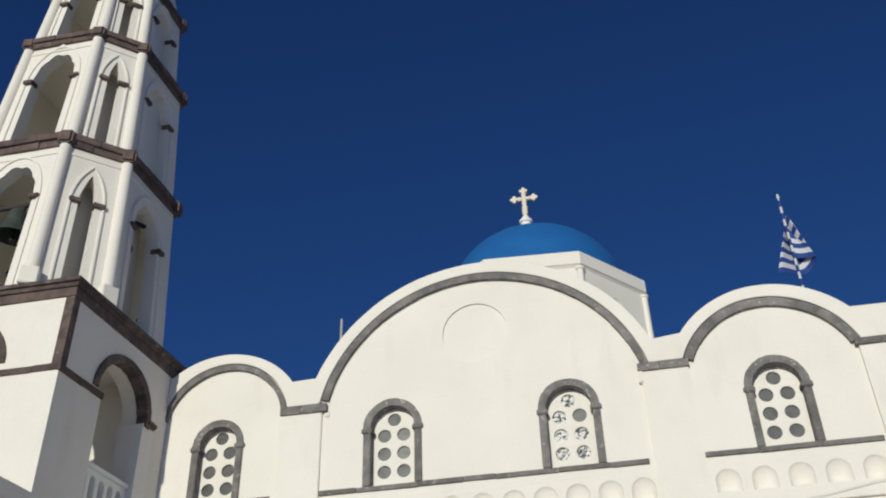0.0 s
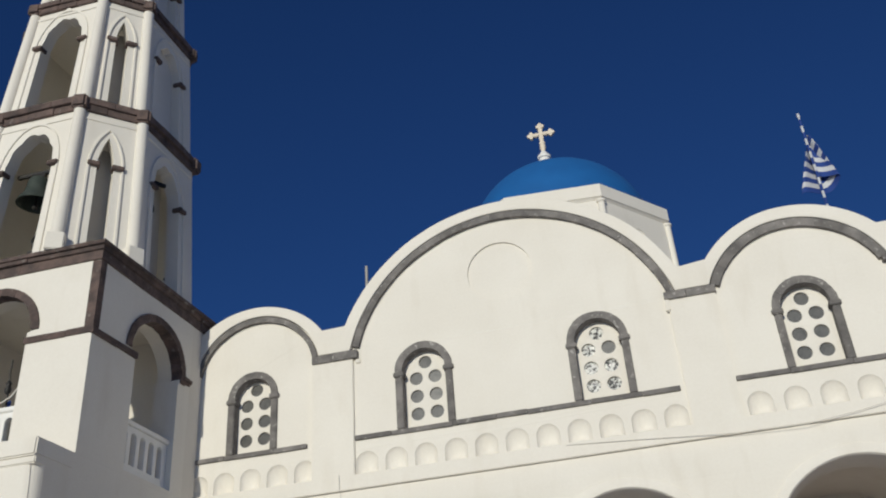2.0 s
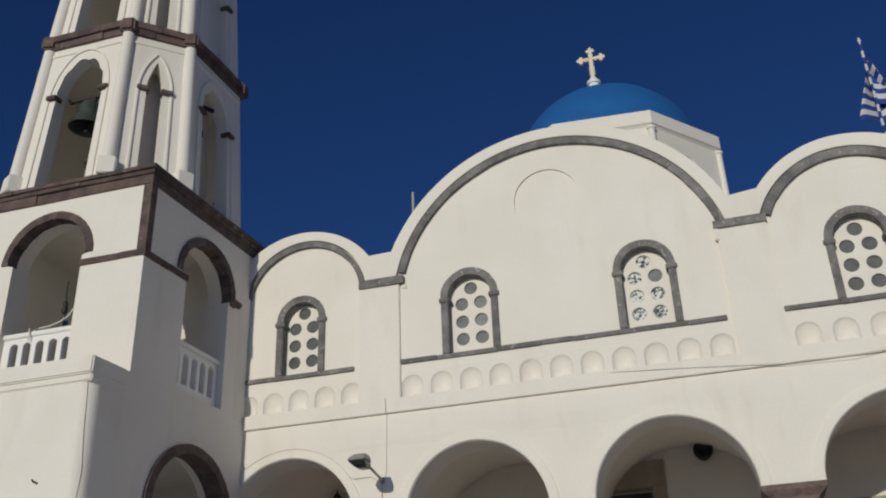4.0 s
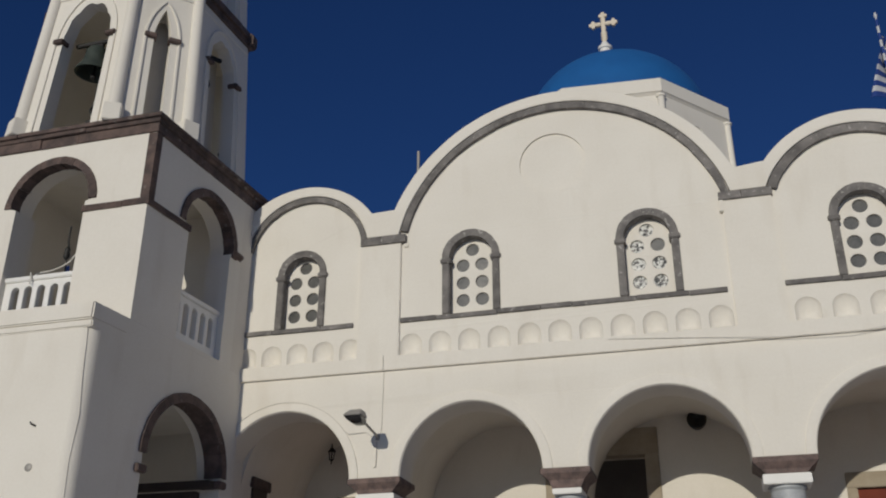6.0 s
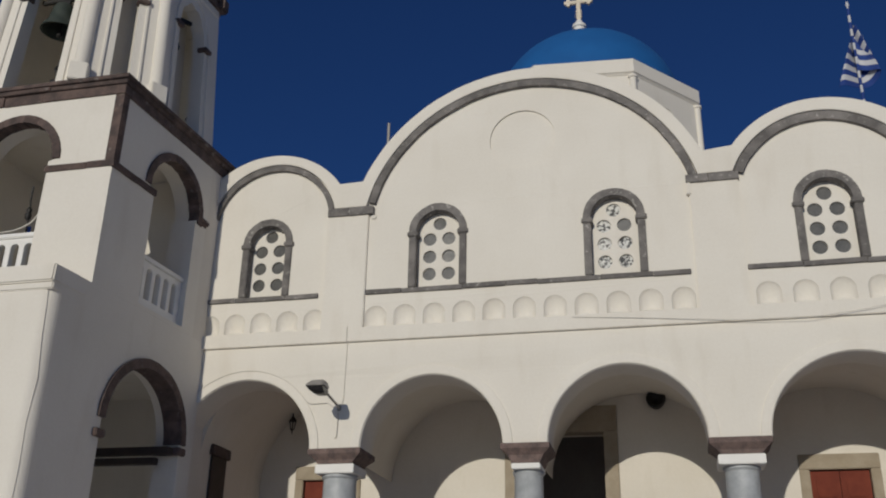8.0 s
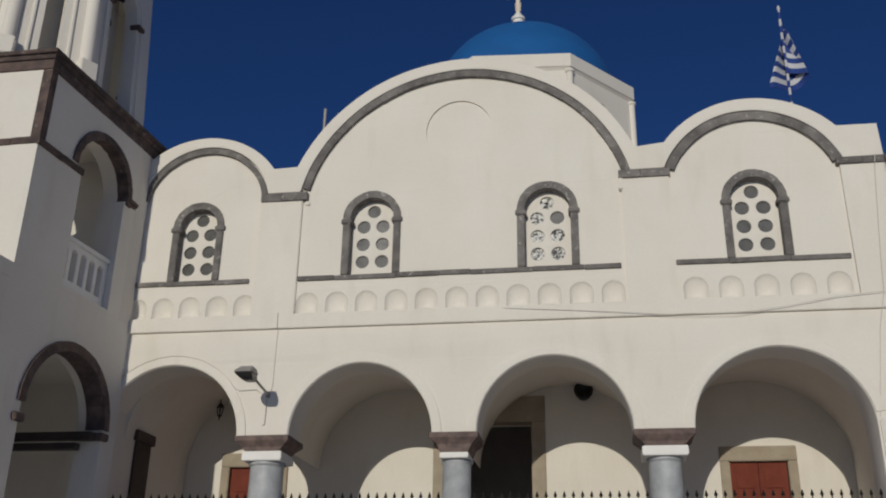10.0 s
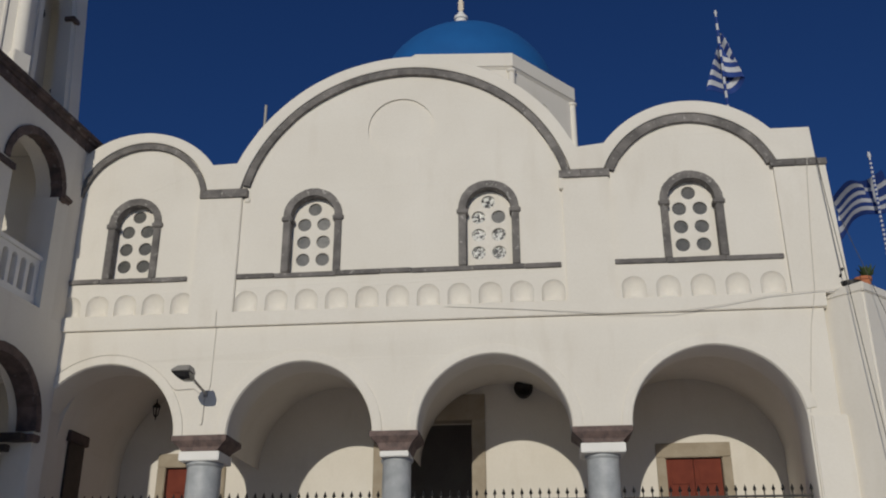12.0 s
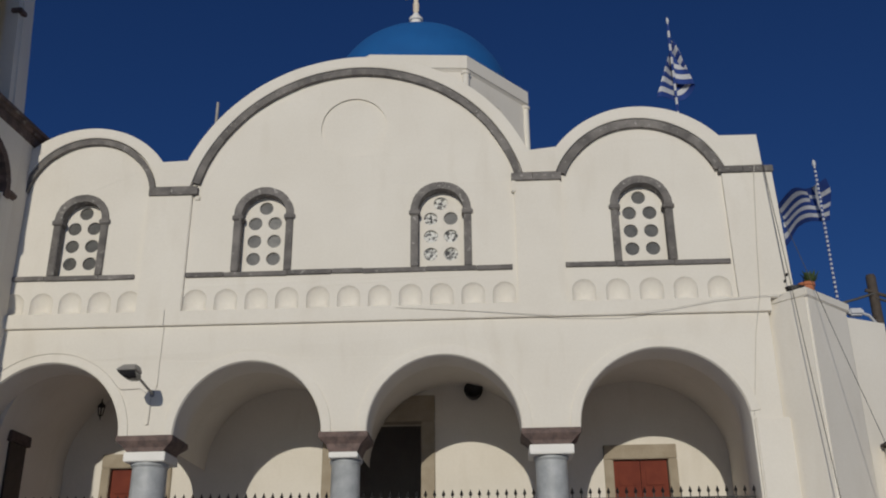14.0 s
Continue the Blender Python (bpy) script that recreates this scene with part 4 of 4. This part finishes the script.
# flower pot on the wing
o = thing("flower_pot", "terracotta flower pot with a small green plant on the wing's roof", "flower pot")
px_, py_, pz_ = 6.86, .16, 5.757
bm = bmesh.new()
lathe(bm, [(.08, pz_), (.11, pz_ + .17), (.125, pz_ + .175), (.125, pz_ + .22), (.105, pz_ + .22), (.09, pz_ + .18)], px_, py_, 20)
part("pot", bm, TERRACOTTA, o)
bm = bmesh.new()
lr = random.Random(3)
for k in range(60):
    a, e, ln = lr.uniform(0, 6.28), lr.uniform(.5, 1.5), lr.uniform(.10, .20)
    d = Vector((math.cos(a) * math.cos(e), math.sin(a) * math.cos(e), math.sin(e)))
    s_ = d.cross(Vector((0, 0, 1))).normalized() * .025
    p0 = Vector((px_ + .06, py_, pz_ + .2)) + d * ln * .3
    v = [bm.verts.new(p) for p in (p0, p0 + d * ln * .5 + s_, p0 + d * ln, p0 + d * ln * .5 - s_)]
    bm.faces.new(v)
part("leaves", bm, LEAF, o, smooth=0)
o = thing("bowl", "dark low bowl on the wing's roof beside the pot", "bowl")
bm = bmesh.new()
lathe(bm, [(.10, 5.76), (.16, 5.80), (.17, 5.86), (.15, 5.86), (.1, 5.8)], 6.62, .02, 16)
part("bowl_body", bm, IRON, o)

# utility pole farther off
UX, UY = 12.78, 12.0
o = thing("utility_pole", "weathered wooden utility pole with cables and a lamp", "utility pole")
bm = bmesh.new()
lathe(bm, [(.17, GROUND), (.15, 6), (.13, 10.35), (.11, 10.42)], UX, UY, 14)
part("post", bm, POLEWOOD, o)
tube("crossarm", [(UX - .25, UY - .1, 9.95), (UX + .3, UY - .1, 9.75)], .05, POLEWOOD, o)
for z, x in ((9.85, -1.0), (9.7, 1.0)):
    tube("wire", sag((UX, UY - .12, z), (UX + x * 6, UY + 1.5, z - .5), .25), .035, CABLE, o)
tube("lamp_arm", [(UX, UY - .1, 8.8), (UX - .35, UY - .3, 9.15), (UX - .6, UY - .4, 9.2)], .04, FLAGWHITE, o)
part("lamp_head", boxed(UX - .95, UX - .55, UY - .55, UY - .3, 9.1, 9.3, .05), FLAGWHITE, o)

# ---- small things on the tower ----
o = thing("rope", "pale rope tied along the tower balcony", "rope")
tube("strand", [(-7.13, TY + .14, 6.42), (-7.12, TY + .22, 6.50), (-6.95, TY + .24, 6.52), (-6.80, TY + .24, 6.56), (-6.66, TY + .24, 6.63), (-6.56, TY + .26, 6.80), (-6.50, TY + .28, 6.95)], .013, CABLE_PALE, o)
tube("tail", [(-7.12, TY + .05, 6.43), (-7.10, TY + .045, 6.34), (-7.11, TY + .05, 6.25)], .012, CABLE_PALE, o)
o = thing("bell_rope", "dark knotted bell rope hanging inside the tower balcony", "rope")
tube("strand", [(-6.80, TY + .30, 7.25), (-6.805, TY + .30, 7.02), (-6.785, TY + .30, 6.92), (-6.80, TY + .30, 6.80), (-6.775, TY + .30, 6.68), (-6.775, TY + .30, 5.9)], .012, IRON, o)
bm = bmesh.new()
lathe(bm, [(.012, 6.70), (.04, 6.73), (.045, 6.79), (.03, 6.83), (.04, 6.87), (.012, 6.92)], -6.79, TY + .30, 10)
part("knot", bm, IRON, o)
o = thing("blue_cloth", "small blue cloth hanging inside the tower balcony", "cloth")
part("cloth", boxed(-6.79, -6.735, TY + .32, TY + .36, 6.36, 6.62, .015), FLAGBLUE, o)
o = thing("conduit", "thin cable running down the tower base", "cable")
tube("cable", [(-5.395, BY + .012, 5.22), (-5.385, BY + .02, 5.0), (-5.375, BY + .025, 4.6), (-5.345, BY + .055, 4.05), (-5.372, BY + .028, 3.5), (-5.36, BY + .038, 3.0), (-5.37, BY + .03, 2.4)], .005, CABLE_PALE, o)
o = thing("junction_box", "small round junction box on the tower base", "junction box")
bm = bmesh.new()
lathe(bm, [(.05, -.03), (.05, .0), (.03, .012)], 0, 0, 12)
bm.transform(Matrix.Translation((-5.90, BY - .01, 3.43)) @ Matrix.Rotation(radians(90), 4, "X"))
part("box", bm, LAMPGREY, o)

o = thing("wall_hook", "small dark hook driven into the tower base", "hook")
tube("hook", [(-5.905, BY + .02, 3.945), (-5.905, BY - .035, 3.945), (-5.93, BY - .05, 3.955), (-5.955, BY - .045, 3.985)], .011, IRON, o)

# the tower stands out of square with the church: its side wall drifts towards the front wall of the nave
PLACE = Matrix.Translation((-0.042, 0.184, 0.019)) @ Matrix.Scale(1.011, 4)
SKEW = Matrix.Identity(4)
SKEW[0][1], SKEW[0][3] = 0.085, 0.085 * 2.86
moved = ("bell_tower", "bell", "bell_clapper_gear", "rope", "bell_rope", "wall_hook", "blue_cloth", "conduit", "junction_box")
for ob in [o for o in scene.objects if o.type == "MESH"]:
    root = ob
    while root.parent:
        root = root.parent
    if root.name.split(".")[0] in moved:
        ob.data.transform(SKEW @ PLACE)
